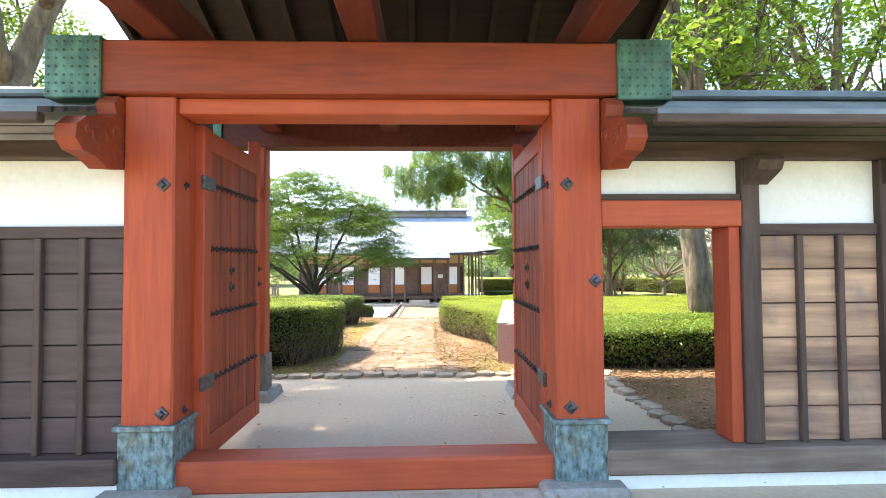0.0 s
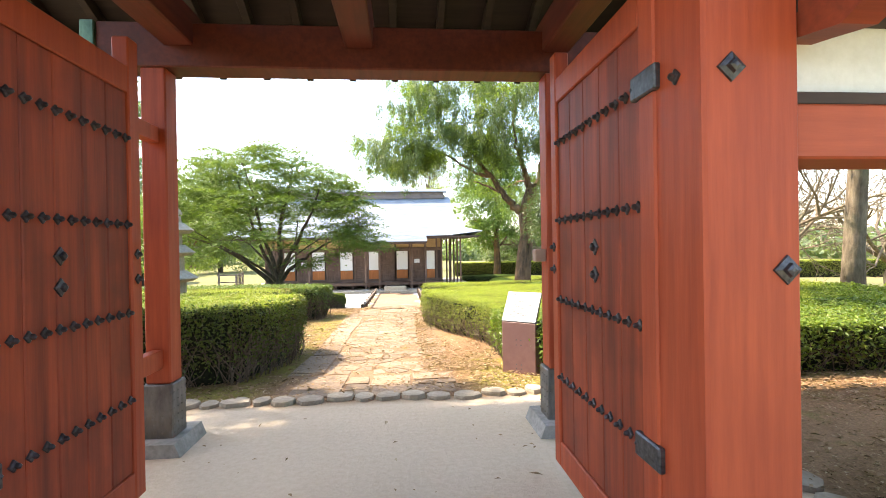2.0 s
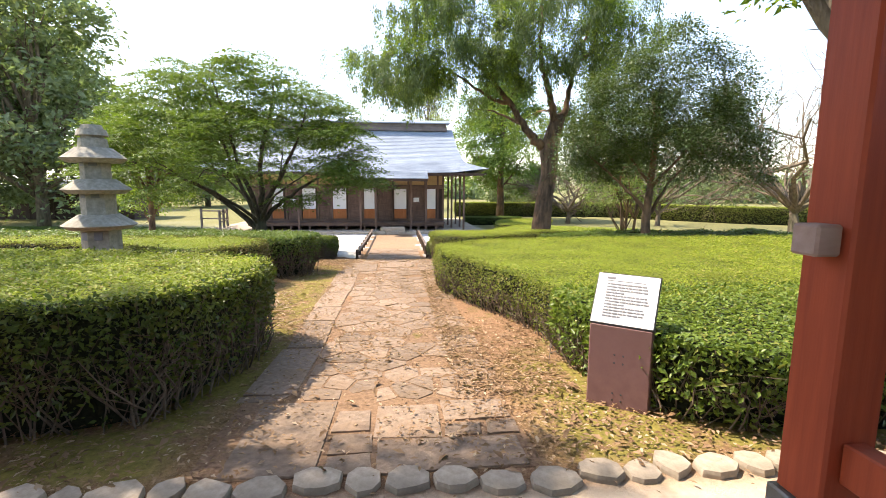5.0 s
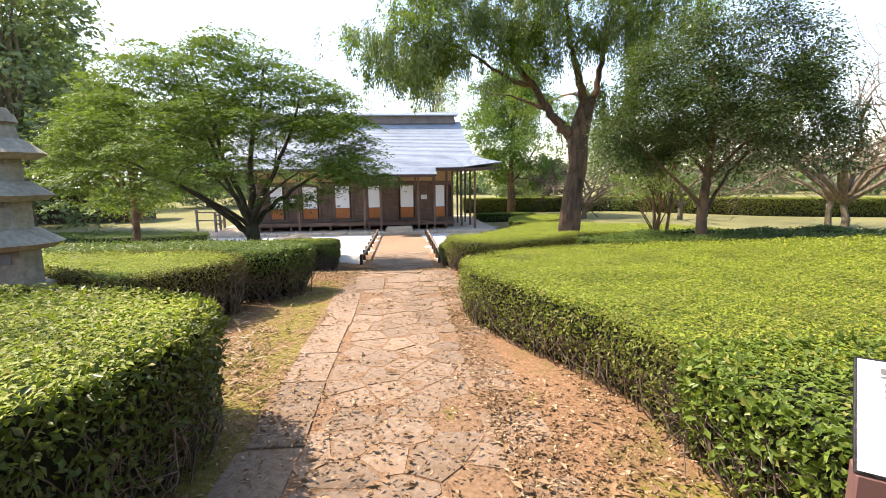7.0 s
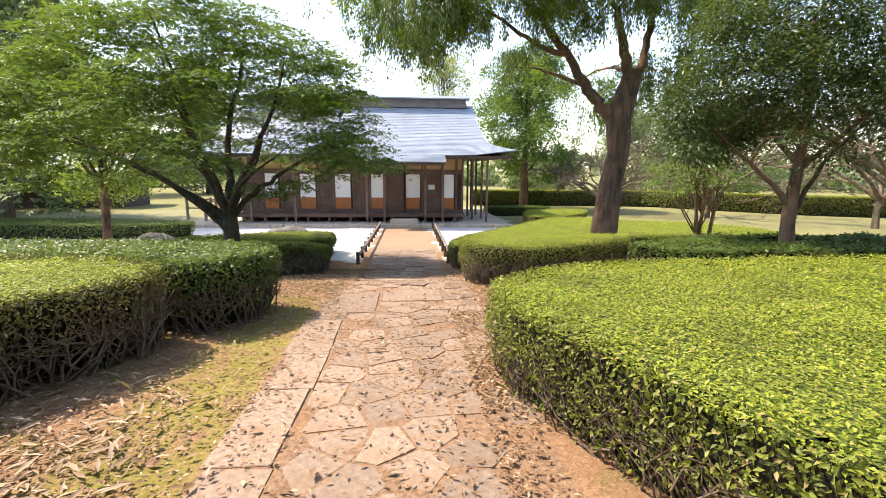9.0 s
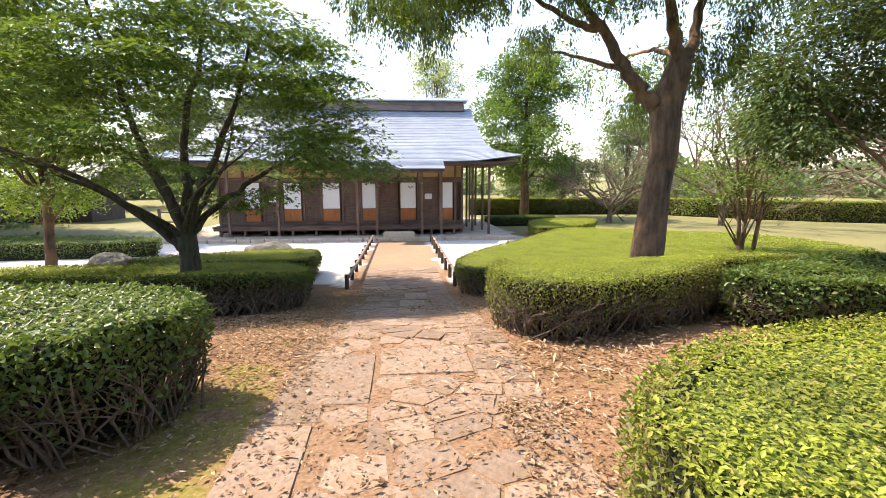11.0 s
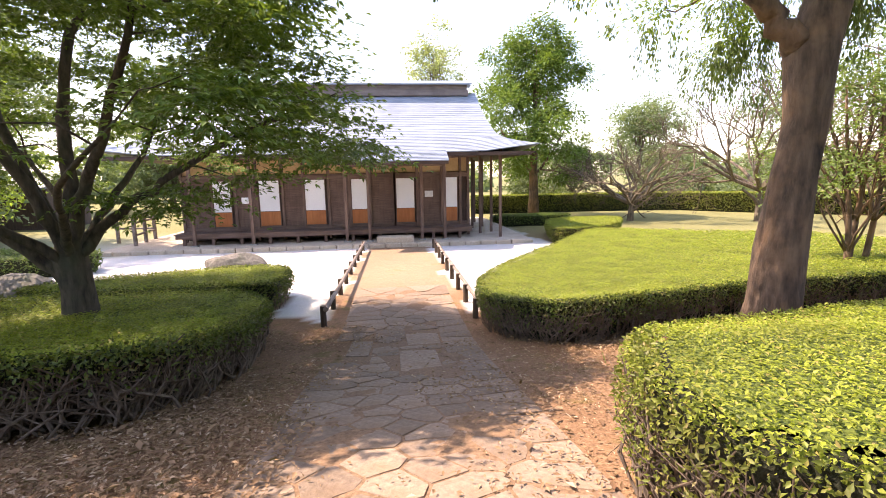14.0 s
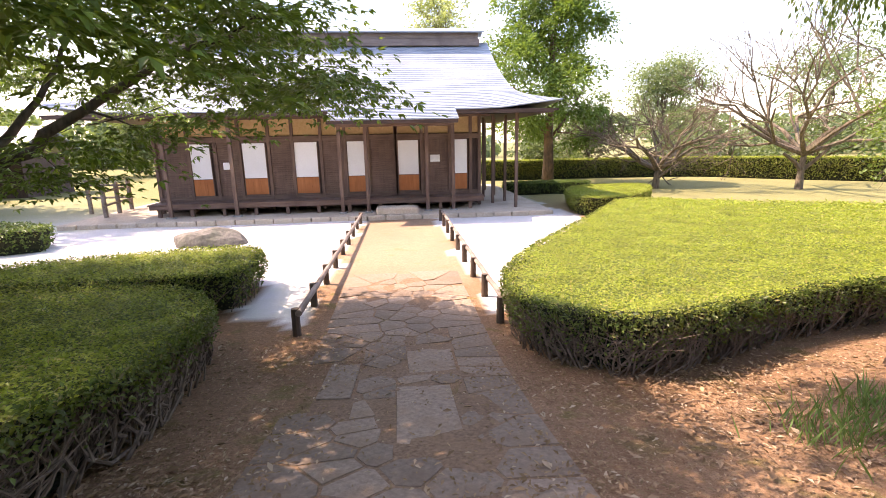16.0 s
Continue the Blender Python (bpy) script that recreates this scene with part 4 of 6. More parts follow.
def spray_tree(name, label, at, trunk_pts, trunk_r, limbs, tips, crowns, bark, tip_r=0.006, group="", seed=1):
    """A tree whose twigs reach out from trunk and limbs to every tip; each tip carries a spray of leaves.
    limbs: (radius at the fork, points); crowns: dicts, one leafy part each."""
    rr = np.random.default_rng(seed)
    base = Vector(at)
    t = thing(name, label, "tree", group, at=at)
    g = Geo()
    g.tube([base + Vector(p) for p in trunk_pts], trunk_r, 14, True, 0.22)
    nodes, room = [], []
    for r0, pts in limbs:
        fine = [Vector(pts[0])]
        for i in range(len(pts) - 1):
            p0, p1, p2, p3 = [Vector(pts[min(max(j, 0), len(pts) - 1)]) for j in (i - 1, i, i + 1, i + 2)]
            for k in range(1, 6):
                f = k / 5
                fine.append(0.5 * (2 * p1 + (p2 - p0) * f + (2 * p0 - 5 * p1 + 4 * p2 - p3) * f * f + (3 * p1 - p0 - 3 * p2 + p3) * f ** 3) + Vector(rr.normal(size=3)) * r0 * 0.16)
        m = len(fine)
        rad = [r0 * (1 - 0.8 * (k / (m - 1)) ** 0.8) for k in range(m)]
        g.tube([base + p for p in fine], rad, 9, True, 0.25)
        for k in range(3, m):
            nodes.append(tuple(fine[k]))
            room.append(rad[k])
    order = np.argsort([min(math.dist(q, nd) for nd in nodes[::3]) for q in tips])
    NP = np.array(nodes)
    NR = np.array(room)
    heads = []
    for k in order:
        tip = np.array(tips[k], float)
        d = np.linalg.norm(NP - tip, axis=1)
        up = np.maximum(0, NP[:, 2] - tip[2])
        i = int(np.argmin(d + 0.8 * up + 0.05 / (NR + 0.004) * 0.02))
        a, b = Vector(NP[i]), Vector(tip)
        L = (b - a).length
        m1 = a.lerp(b, 0.35) + Vector((0, 0, 0.10 * L)) + Vector(rr.normal(size=3)) * 0.05 * L
        m2 = a.lerp(b, 0.7) + Vector((0, 0, 0.09 * L)) + Vector(rr.normal(size=3)) * 0.05 * L
        r = min(0.7 * NR[i], tip_r * (1 + 1.6 * L))
        g.tube([base + a, base + m1, base + m2, base + b], [r, r * 0.75, r * 0.55, r * 0.3], 5, False)
        NP = np.concatenate([NP, [tuple(m1), tuple(m2)]])
        NR = np.concatenate([NR, [r * 0.75, r * 0.55]])
        heads.append((tip, np.array((b - m2).normalized())))
    part("trunk", g, bark, t, smooth=True)
    pick = rr.random(len(heads))
    lo = 0.0
    for c in crowns:
        sel = [hd for hd, f in zip(heads, pick) if lo <= f < lo + c["share"]]
        lo += c["share"]
        k = c["leaves"]
        C = np.repeat(np.array([hd[0] for hd in sel]), k, 0) + np.array(base)
        W = np.repeat(np.array([hd[1] for hd in sel]), k, 0)
        n = len(C)
        off = rr.normal(size=(n, 3)) * np.array([c["spread"], c["spread"], c["spread"] * c.get("flat", 0.3)])
        out = np.hypot(off[:, 0], off[:, 1])
        off[:, 2] -= c.get("droop", 0.3) * out ** 1.3 / max(c["spread"], 0.05) ** 0.3
        if c.get("hang"):
            strands = 6
            pin = rr.normal(size=(len(sel) * strands, 2)) * c["spread"]
            own = np.repeat(np.arange(len(sel)), k) * strands + rr.integers(0, strands, n)
            fall = rr.random(n) ** 1.3 * rr.uniform(0.5, 3.2, len(pin))[own] * c["hang"]
            off = np.concatenate([pin[own] + rr.normal(size=(n, 2)) * 0.055, (-fall + rr.normal(size=n) * 0.04)[:, None]], 1)
        P = C + off
        D = off / (np.linalg.norm(off, axis=1, keepdims=True) + 1e-6) * np.array([1, 1, 0.3]) + W * 0.4 + rr.normal(size=(n, 3)) * 0.35 - np.array([0, 0, 0.25 + 2.2 * (c.get("hang", 0.0) > 0)])
        D /= np.linalg.norm(D, axis=1, keepdims=True)
        N = rr.normal(size=(n, 3)) * c.get("tumble", 0.55) + np.array([0, 0, 1.2])
        size = c["size"] * rr.uniform(0.65, 1.25, n)
        if c.get("lobes"):
            S = np.cross(D, N)
            S /= np.linalg.norm(S, axis=1, keepdims=True) + 1e-9
            P = np.concatenate([P] * 3)
            D2 = np.concatenate([D, D * 0.68 + S * 0.73, D * 0.68 - S * 0.73])
            N = np.concatenate([N] * 3)
            size = np.concatenate([size, size * 0.8, size * 0.8])
            D = D2
        part("crown", leaves_mesh("crown", c["leaf"], P, D, N, size, c.get("width", 0.5), c.get("fold", 0.12)), None, t, c.get("label", ""), kind="stuff")
    return t


def dome_tips(n, cx, rx, ry, low, rim, top, seed, bias=0.55, lump=0.3):
    """Tips filling a dome: its underside falls from low in the middle to rim at the edge."""
    rr = np.random.default_rng(seed)
    out = []
    while len(out) < n:
        a, f = rr.uniform(0, 6.283), math.sqrt(rr.random())
        x, y = f * math.cos(a), f * math.sin(a)
        z0 = low + (rim - low) * f * f
        z1 = rim + (top - rim) * math.sqrt(max(0.0, 1 - f * f))
        z = z0 + (z1 - z0) * rr.random() ** bias
        z += lump * noise.noise((x * 3 + seed, y * 3, z * 0.7)) + 0.1 * rr.normal()
        out.append((cx + x * rx, y * ry, z))
    return out


def cloud_tips(n, clouds, seed):
    """Tips in a heap of ellipsoids (centre, radii, weight)."""
    rr = np.random.default_rng(seed)
    tot = sum(c[2] for c in clouds)
    out = []
    for c, r, w in clouds:
        for _ in range(max(1, round(n * w / tot))):
            v = rr.normal(size=3)
            v = v / np.linalg.norm(v) * rr.uniform(0.25, 1.0) ** 0.5
            out.append(tuple(np.array(c) + v * np.array(r)))
    return out


spray_tree("maple_tree", "spreading green maple with a low domed crown", (-5.0, 20.5, -1.1),
           [(0, 0, -0.1), (0.02, 0, 0.4), (0.03, 0, 0.9), (0.0, 0, 1.35), (0.05, 0.02, 1.8)], [0.27, 0.22, 0.2, 0.2, 0.14],
           [(0.13, [(0, 0, 1.0), (-0.35, -0.1, 1.4), (-1.0, -0.3, 2.05), (-2.1, -0.5, 2.75), (-3.7, -0.6, 3.3)]),
            (0.11, [(0, 0.05, 1.3), (-0.35, 0.2, 1.9), (-1.0, 0.5, 3.2), (-1.5, 0.8, 4.6), (-1.9, 0.9, 5.7)]),
            (0.10, [(0, -0.05, 1.4), (-0.1, -0.3, 2.1), (-0.4, -0.8, 3.4), (-0.6, -1.1, 4.7), (-0.9, -1.2, 5.8)]),
            (0.12, [(0.03, 0, 1.5), (0.05, 0.1, 2.3), (0.1, 0.2, 3.8), (0.4, 0.4, 5.0), (0.5, 0.5, 6.0)]),
            (0.11, [(0.03, 0, 1.4), (0.3, -0.2, 2.1), (0.85, -0.5, 2.9), (1.5, -0.9, 4.0), (1.9, -1.2, 5.0)]),
            (0.10, [(0.03, 0, 1.3), (0.45, 0.2, 1.85), (1.1, 0.4, 2.35), (2.0, 0.5, 2.9), (3.3, 0.6, 3.5)]),
            (0.08, [(0.02, -0.05, 1.35), (0.3, -0.5, 1.8), (0.9, -1.4, 2.3), (1.9, -2.1, 2.9)]),
            (0.08, [(0, -0.05, 1.25), (-0.35, -0.6, 1.8), (-1.1, -1.6, 2.5), (-2.0, -2.5, 3.2)]),
            (0.08, [(0, 0.05, 1.4), (0.1, 0.8, 2.0), (0.3, 1.8, 3.0), (0.2, 2.7, 4.0)]),
            (0.08, [(0, 0.05, 1.3), (-0.5, 0.8, 1.9), (-1.6, 1.7, 2.8), (-2.7, 2.3, 3.5)])],
           [p for p in dome_tips(530, -0.5, 4.55, 4.0, 3.2, 2.2, 6.8, 4) if p[2] > 2.6 or p[0] < -1.2] + [(1.2, 0.3, 2.05), (1.6, -0.3, 2.3), (0.9, 0.6, 1.95), (1.5, 0.8, 2.15), (2.1, 0.1, 2.4), (2.6, 0.3, 2.5), (0.8, -0.4, 2.2)],
           [dict(leaf=M_MAPLE, share=1.0, leaves=150, size=0.088, width=0.4, spread=0.3, flat=0.1, droop=0.26, lobes=True, tumble=0.3)], M_BARKD, 0.008, seed=11)
spray_tree("zelkova_tree", "tall tree with flaking brown trunk and drooping leaves", (4.35, 19.4, -1.0),
           [(0.0, 0, -0.1), (0.04, 0, 0.5), (0.07, 0, 1.2), (0.17, 0, 2.2), (0.27, 0, 2.9), (0.24, 0, 3.7), (0.42, 0, 4.4), (0.55, 0, 4.8)], [0.4, 0.33, 0.29, 0.265, 0.25, 0.29, 0.24, 0.17],
           [(0.19, [(0.2, 0, 3.7), (-0.2, 0.0, 4.0), (-0.55, 0.0, 4.4), (-1.15, 0.0, 5.2), (-1.8, 0.1, 6.0), (-2.9, 0.2, 7.0)]),
            (0.17, [(0.42, 0, 4.3), (0.3, -0.1, 4.9), (0.05, -0.2, 5.7), (-0.2, -0.3, 6.4), (-0.3, -0.4, 8.2)]),
            (0.16, [(0.5, 0, 4.5), (0.75, 0.1, 4.9), (0.92, 0.2, 5.6), (1.2, 0.3, 6.8), (1.8, 0.5, 8.0)]),
            (0.08, [(-1.1, 0, 5.15), (-1.6, 0.0, 5.25), (-2.2, 0.1, 5.6), (-3.4, 0.2, 6.3), (-5.0, 0.2, 6.6)]),
            (0.08, [(0.5, 0, 4.6), (0.6, 0.8, 5.0), (0.5, 1.8, 5.2), (0.0, 2.6, 5.0)]),
            (0.07, [(-0.5, 0, 4.4), (-0.8, 0.7, 4.7), (-1.3, 1.5, 5.1), (-2.0, 2.2, 5.3)]),
            (0.09, [(1.2, 0.3, 6.6), (1.9, 0.4, 7.0), (2.8, 0.4, 7.4)])],
           cloud_tips(410, [((1.0, 2.3, 4.6), (0.9, 0.9, 0.5), 0.2), ((1.7, 0.6, 5.0), (1.0, 1.0, 0.6), 0.35), ((-1.0, -0.8, 6.3), (1.2, 1.0, 0.7), 0.4), ((1.3, -0.6, 6.7), (1.3, 1.2, 0.8), 0.55), ((-4.6, 0.1, 6.1), (1.3, 1.5, 0.8), 0.9), ((-5.9, 0.2, 6.6), (0.45, 0.6, 0.4), 0.08), ((-3.2, 0.0, 6.6), (1.4, 1.6, 0.9), 0.9), ((-1.7, -0.6, 7.1), (1.5, 1.6, 0.9), 0.9), ((-3.9, 0, 7.9), (1.4, 1.4, 0.9), 0.7), ((0.1, -0.5, 8.0), (2.2, 2.2, 1.2), 1.2), ((2.6, 0.4, 7.6), (1.6, 1.7, 1.1), 0.7), ((0, 1, 9.8), (2.6, 2.6, 1.2), 1.1), ((-2.6, 1, 9.0), (2.0, 2.0, 1.1), 0.9), ((1.9, -0.2, 6.0), (0.8, 0.9, 0.5), 0.15), ((-1.9, 1.8, 5.5), (1.1, 0.9, 0.45), 0.1), ((-0.2, 2.4, 5.1), (1.0, 0.9, 0.5), 0.08), ((-0.9, 0.4, 5.9), (0.8, 0.8, 0.5), 0.12)], 7),
           [dict(leaf=M_HANG, share=0.6, leaves=400, size=0.088, width=0.36, spread=0.26, flat=0.6, droop=0.35, hang=0.3),
            # brighter green on part of the sprays paints the sunlit parts of the crown
            dict(leaf=M_BRIGHT, share=0.4, leaves=320, size=0.09, width=0.45, spread=0.24, flat=0.7, droop=0.3, label="bright yellow-green leaves coloured as sunlit")], M_BARK, 0.009, seed=12)
spray_tree("evergreen_tree", "dark glossy broadleaf evergreen behind the hedge", (6.05, 15.7, -0.3),
           [(0, 0, 0), (0.02, 0, 0.6), (0, 0, 1.1), (0.05, 0, 1.7), (0.1, 0, 2.6), (0, 0, 4.2)], [0.14, 0.115, 0.105, 0.09, 0.07, 0.03],
           [(0.06, [(0, 0, 0.95), (0.35, 0.1, 1.5), (0.9, 0.2, 2.2), (1.8, 0.3, 2.9)]), (0.06, [(0, 0, 1.2), (-0.4, 0, 1.6), (-1.0, 0.2, 2.2), (-1.9, 0.2, 2.9)]),
            (0.05, [(0.05, 0, 1.8), (0.5, -0.6, 2.6), (0.9, -1.2, 3.4)]), (0.05, [(0.05, 0, 1.9), (-0.4, 0.6, 2.8), (-0.8, 1.2, 3.6)]), (0.06, [(0.08, 0, 2.4), (0.2, 0.1, 3.4), (0.3, 0.2, 4.9)])],
           dome_tips(290, 0.35, 2.5, 1.8, 2.2, 2.2, 5.8, 9, 0.75, 0.5),
           [dict(leaf=M_CAMELLIA, share=1.0, leaves=270, size=0.07, width=0.5, spread=0.2, flat=0.5, droop=0.4)], M_BARK, 0.007, seed=13)


# ---- house ----
HW = 34.0       # front wall
HD = 41.0       # rear wall
HX0, HX1 = -9.3, 2.5


def roof_edge(s):
    """Half-way outline of the hipped gable: how far the roof reaches past the wall at height s of the slope."""
    return float(np.interp(s, [0, 0.12, 0.25, 0.4, 0.7, 1.0], [2.6, 2.0, 1.5, 1.25, 1.05, 0.95]))


def roof_z(s):
    return 2.2 + 3.05 * (0.62 * s + 0.38 * s * s)


def roof_slope(sgn, x_lo, x_hi, s_lo, s_hi, rows, hip=True, drop=0.0):
    """Courses of sheet laid like shingles, each a thin stepped strip."""
    out = []
    yr, ye = 37.5, 32.2
    for k in range(rows):
        g = Geo()
        a, b = s_lo + (s_hi - s_lo) * k / rows, s_lo + (s_hi - s_lo) * (k + 1.15) / rows
        n = 16
        row = []
        for s, lift in ((a, 0.035), (b, 0.02), (a, 0.0), (b, 0.0)):
            line = []
            for i in range(n + 1):
                f = i / n
                xl = HX0 - roof_edge(min(s, 1)) if hip else x_lo
                xr = HX1 + roof_edge(min(s, 1)) if hip else x_hi
                x = xl + (xr - xl) * f
                up = 0.28 * max(0.0, abs(f - 0.5) * 2 - 0.72) / 0.28 * max(0.0, 1 - s * 3) if hip else 0.0
                y = ye + (yr - ye) * s
                line.append((x, y if sgn < 0 else 2 * yr - y, roof_z(s) + lift + up - drop))
            row.append(line)
        o = [v for line in row for v in line]
        m = n + 1
        fs = []
        for i in range(n):
            fs.append((i, i + 1, m + i + 1, m + i))
            fs.append((2 * m + i, 2 * m + i + 1, i + 1, i))
        g.add(o, fs)
        out.append(g)
    return out


def build_house():
    h = thing("house", "low wooden residence with grey-blue roof and paper screens", "house", at=(-3.4, HW, -1.45))
    part("platform", Geo().box((HX0 - 2.4, 31.9, -1.75), (HX1 + 2.3, 43, -1.27), 0.05), M_PALEEARTH, h, "packed earth platform with stone edge")
    for x in np.arange(HX0 - 2.3, HX1 + 2.0, 0.62):
        part("edge_stone", Geo().box((x, 31.78, -1.6), (x + 0.59, 31.98, -1.25), 0.03), M_PALEEARTH, h)
    # deck
    part("deck_beam", Geo().box((HX0, 33.0, -1.0), (HX1, 33.1, -0.86), 0.008), M_HOUSEH, h)
    for i in range(6):
        part("deck_board", Geo().box((HX0 - 0.05, 32.98 + i * 0.165, -0.86), (HX1 + 0.05, 32.98 + i * 0.165 + 0.155, -0.81), 0.006), M_HOUSEH, h)
    for x in np.arange(HX0 + 0.3, HX1, 1.1):
        part("deck_leg", Geo().box((x - 0.06, 33.05, -1.3), (x + 0.06, 33.17, -1.0), 0.006), M_HOUSE, h)
    # body
    part("inner_wall", Geo().box((HX0, HW + 0.1, -1.2), (HX1, HD, 2.2), 0.01), M_DARKWOOD, h)
    part("ochre_band", Geo().box((HX0, HW + 0.04, 1.48), (HX1, HW + 0.1, 2.2), 0.004), M_OCHRE, h, "ochre clay plaster band")
    part("side_band", Geo().box((HX1, HW + 0.1, 1.48), (HX1 + 0.03, HD, 2.2), 0.004), M_OCHRE, h)
    part("tie_beam", Geo().box((HX0 - 0.05, HW - 0.05, 1.26), (HX1 + 0.05, HW + 0.09, 1.46), 0.008), M_HOUSEH, h)
    part("wall_plate", Geo().box((HX0 - 0.4, HW - 0.04, 2.06), (HX1 + 0.4, HW + 0.12, 2.28), 0.008), M_HOUSEH, h)
    part("ground_sill", Geo().box((HX0, HW - 0.05, -0.81), (HX1, HW + 0.09, -0.66), 0.006), M_HOUSEH, h)

    whites = [(-8.12, -7.38), (-6.28, -5.42), (-4.42, -3.55), (-2.5, -1.8), (-0.62, 0.2), (1.4, 2.05)]
    edges = [-9.3, -8.15, -7.2, -6.35, -5.3, -4.45, -3.42, -2.55, -1.7, -0.65, 0.3, 1.36, 2.16, 2.5]
    for a, b in whites:
        s = part("screen", Geo().box((a, HW + 0.0, -0.66), (b, HW + 0.06, 1.26), 0.004), M_HOUSE, h, "sliding screen with white paper and orange skirt")
        part("paper", Geo().box((a + 0.03, HW - 0.01, -0.03), (b - 0.03, HW + 0.0, 1.23), 0.002), M_SHOJI, s, "white paper")
        part("skirt_panel", Geo().box((a + 0.03, HW - 0.012, -0.63), (b - 0.03, HW + 0.0, -0.05), 0.002), M_ORANGE, s, "fresh orange wooden skirt panel")
        for i in range(1, 3):
            x = a + 0.03 + (b - a - 0.06) * i / 3
            part("skirt_batten", Geo().box((x - 0.012, HW - 0.022, -0.63), (x + 0.012, HW - 0.013, -0.05), 0.002), M_ORANGE, s)
    for a, b in [(-9.25, -8.2), (-7.3, -6.4), (-5.35, -4.5), (-3.48, -2.6), (-1.72, -0.7), (0.35, 1.32)]:
        s = part("shutter", Geo().box((a, HW + 0.02, -0.66), (b, HW + 0.07, 1.26), 0.004), M_HOUSE, h, "dark brown ribbed wooden shutter")
        for z in np.arange(-0.6, 1.22, 0.075):
            part("shutter_rib", Geo().box((a + 0.04, HW + 0.0, z), (b - 0.04, HW + 0.019, z + 0.035), 0.003), M_HOUSEH, s)
    for a, z in ((-6.98, 0.3), (0.62, 0.42)):
        part("notice", Geo().box((a, HW - 0.02, z), (a + 0.36, HW - 0.006, z + 0.26), 0.003), M_PANEL, h, "small white paper notice")
    for x in edges + [-0.62 - 0.06]:
        part("wall_post", Geo().box((x - 0.055, HW - 0.06, -1.25), (x + 0.055, HW + 0.08, 2.1), 0.006), M_HOUSE, h)
    for x in (-8.47, -6.25, -2.6, -1.7, 0.42, 1.35):
        z1 = 1.9 if -2.7 < x < 1.5 else 2.2
        part("veranda_post", Geo().box((x - 0.06, 32.7, -1.27), (x + 0.06, 32.82, z1), 0.008), M_HOUSE, h)
        part("post_stone", Geo().box((x - 0.14, 32.62, -1.3), (x + 0.14, 32.9, -1.22), 0.03), M_STONE, h)
    for x, y in ((3.1, 34.4), (3.1, 36.6), (3.7, 33.0), (3.7, 34.9), (3.7, 37.2), (3.7, 39.6)):
        part("porch_post", Geo().box((x - 0.055, y - 0.055, -1.27), (x + 0.055, y + 0.055, 2.35), 0.008), M_HOUSE, h)
    part("porch_beam", Geo().box((3.63, 32.9, 2.2), (3.77, 42, 2.34), 0.008), M_HOUSE, h)
    part("step_stone", Geo().box((-1.4, 32.0, -1.3), (0.05, 32.6, -1.02), 0.05), M_PALEEARTH, h, "pale stepping stone at the deck")
    # roof
    for sgn, rows in ((-1, 34), (1, 20)):
        for g in roof_slope(sgn, 0, 0, 0.0, 1.0, rows):
            part("roof_course", g, M_ROOFCOP, h)
    for k in range(8):
        ya, yb = 31.1 + 0.155 * k, 31.1 + 0.155 * (k + 1.2)
        za, zb = 1.84 + 0.3571 * (ya - 31.1), 1.84 + 0.3571 * (yb - 31.1)
        part("canopy_course", Geo().prism([(ya, za), (yb, zb), (yb, zb + 0.015), (ya, za + 0.04)], -2.78, 1.38, "x"), M_ROOFCOP, h)
    part("canopy_board", Geo().box((-2.76, 31.13, 1.73), (1.36, 31.19, 1.838), 0.006), M_DARKWOODH, h)
    part("canopy_beam", Geo().box((-2.75, 32.68, 1.7), (1.4, 32.84, 1.86), 0.008), M_HOUSEH, h)
    for x in np.arange(-2.65, 1.35, 0.33):
        part("rafter", Geo().box((-0.035, -0.75, -0.04), (0.035, 0.75, 0.04), 0.004, Euler((0.343, 0, 0)).to_matrix(), (x, 31.95, 2.02)), M_HOUSE, h)
    for a, b in ((HX0 - 2.4, -2.8), (1.4, HX1 + 2.3)):
        part("eave_board", Geo().box((a, 32.24, 2.06), (b, 32.32, 2.2), 0.006), M_DARKWOODH, h)
        part("eave_soffit", Geo().box((a, 32.32, 2.14), (b, HW + 0.1, 2.19), 0.004), M_DARKWOODH, h)
    for x, sg in ((HX1, 1), (HX0, -1)):
        g = Geo()
        n = 10
        for k in range(n):
            s0, s1 = 0.32 * k / n, 0.32 * (k + 1) / n
            ring = []
            for s in (s0, s1):
                up = 0.28 * max(0.0, 1 - s * 3)
                y0 = 32.2 + 5.3 * s
                xx = x + sg * roof_edge(s)
                ring += [(xx, y0, roof_z(s) + up), (xx, 37.5, roof_z(s)), (xx, 75 - y0, roof_z(s) + up)]
            g.add(ring, [(0, 1, 4, 3), (1, 2, 5, 4)])
        part("side_slope", g, M_ROOFCOP, h)
        pts = [(32.2 + 5.3 * s, roof_z(s)) for s in np.linspace(0.3, 1, 8)]
        pts += [(75 - y, z) for y, z in pts[::-1]]
        part("gable", Geo().prism(pts, x + sg * 0.85, x + sg * 0.9, "x"), M_DARKWOOD, h)
        part("side_soffit", Geo().box((min(x, x + sg * 2.5), 32.3, 2.14), (max(x, x + sg * 2.5), 42.7, 2.2), 0.004), M_DARKWOODH, h)
    part("ridge_base", Geo().box((HX0 - 0.6, 37.2, 5.15), (HX1 + 0.55, 37.8, 5.42), 0.01), M_ROOFRIDGE, h, "brown boxed ridge")
    part("ridge_board", Geo().box((HX0 - 0.6, 37.25, 5.42), (HX1 + 0.5, 37.75, 5.66), 0.01), M_ROOFRIDGE, h)
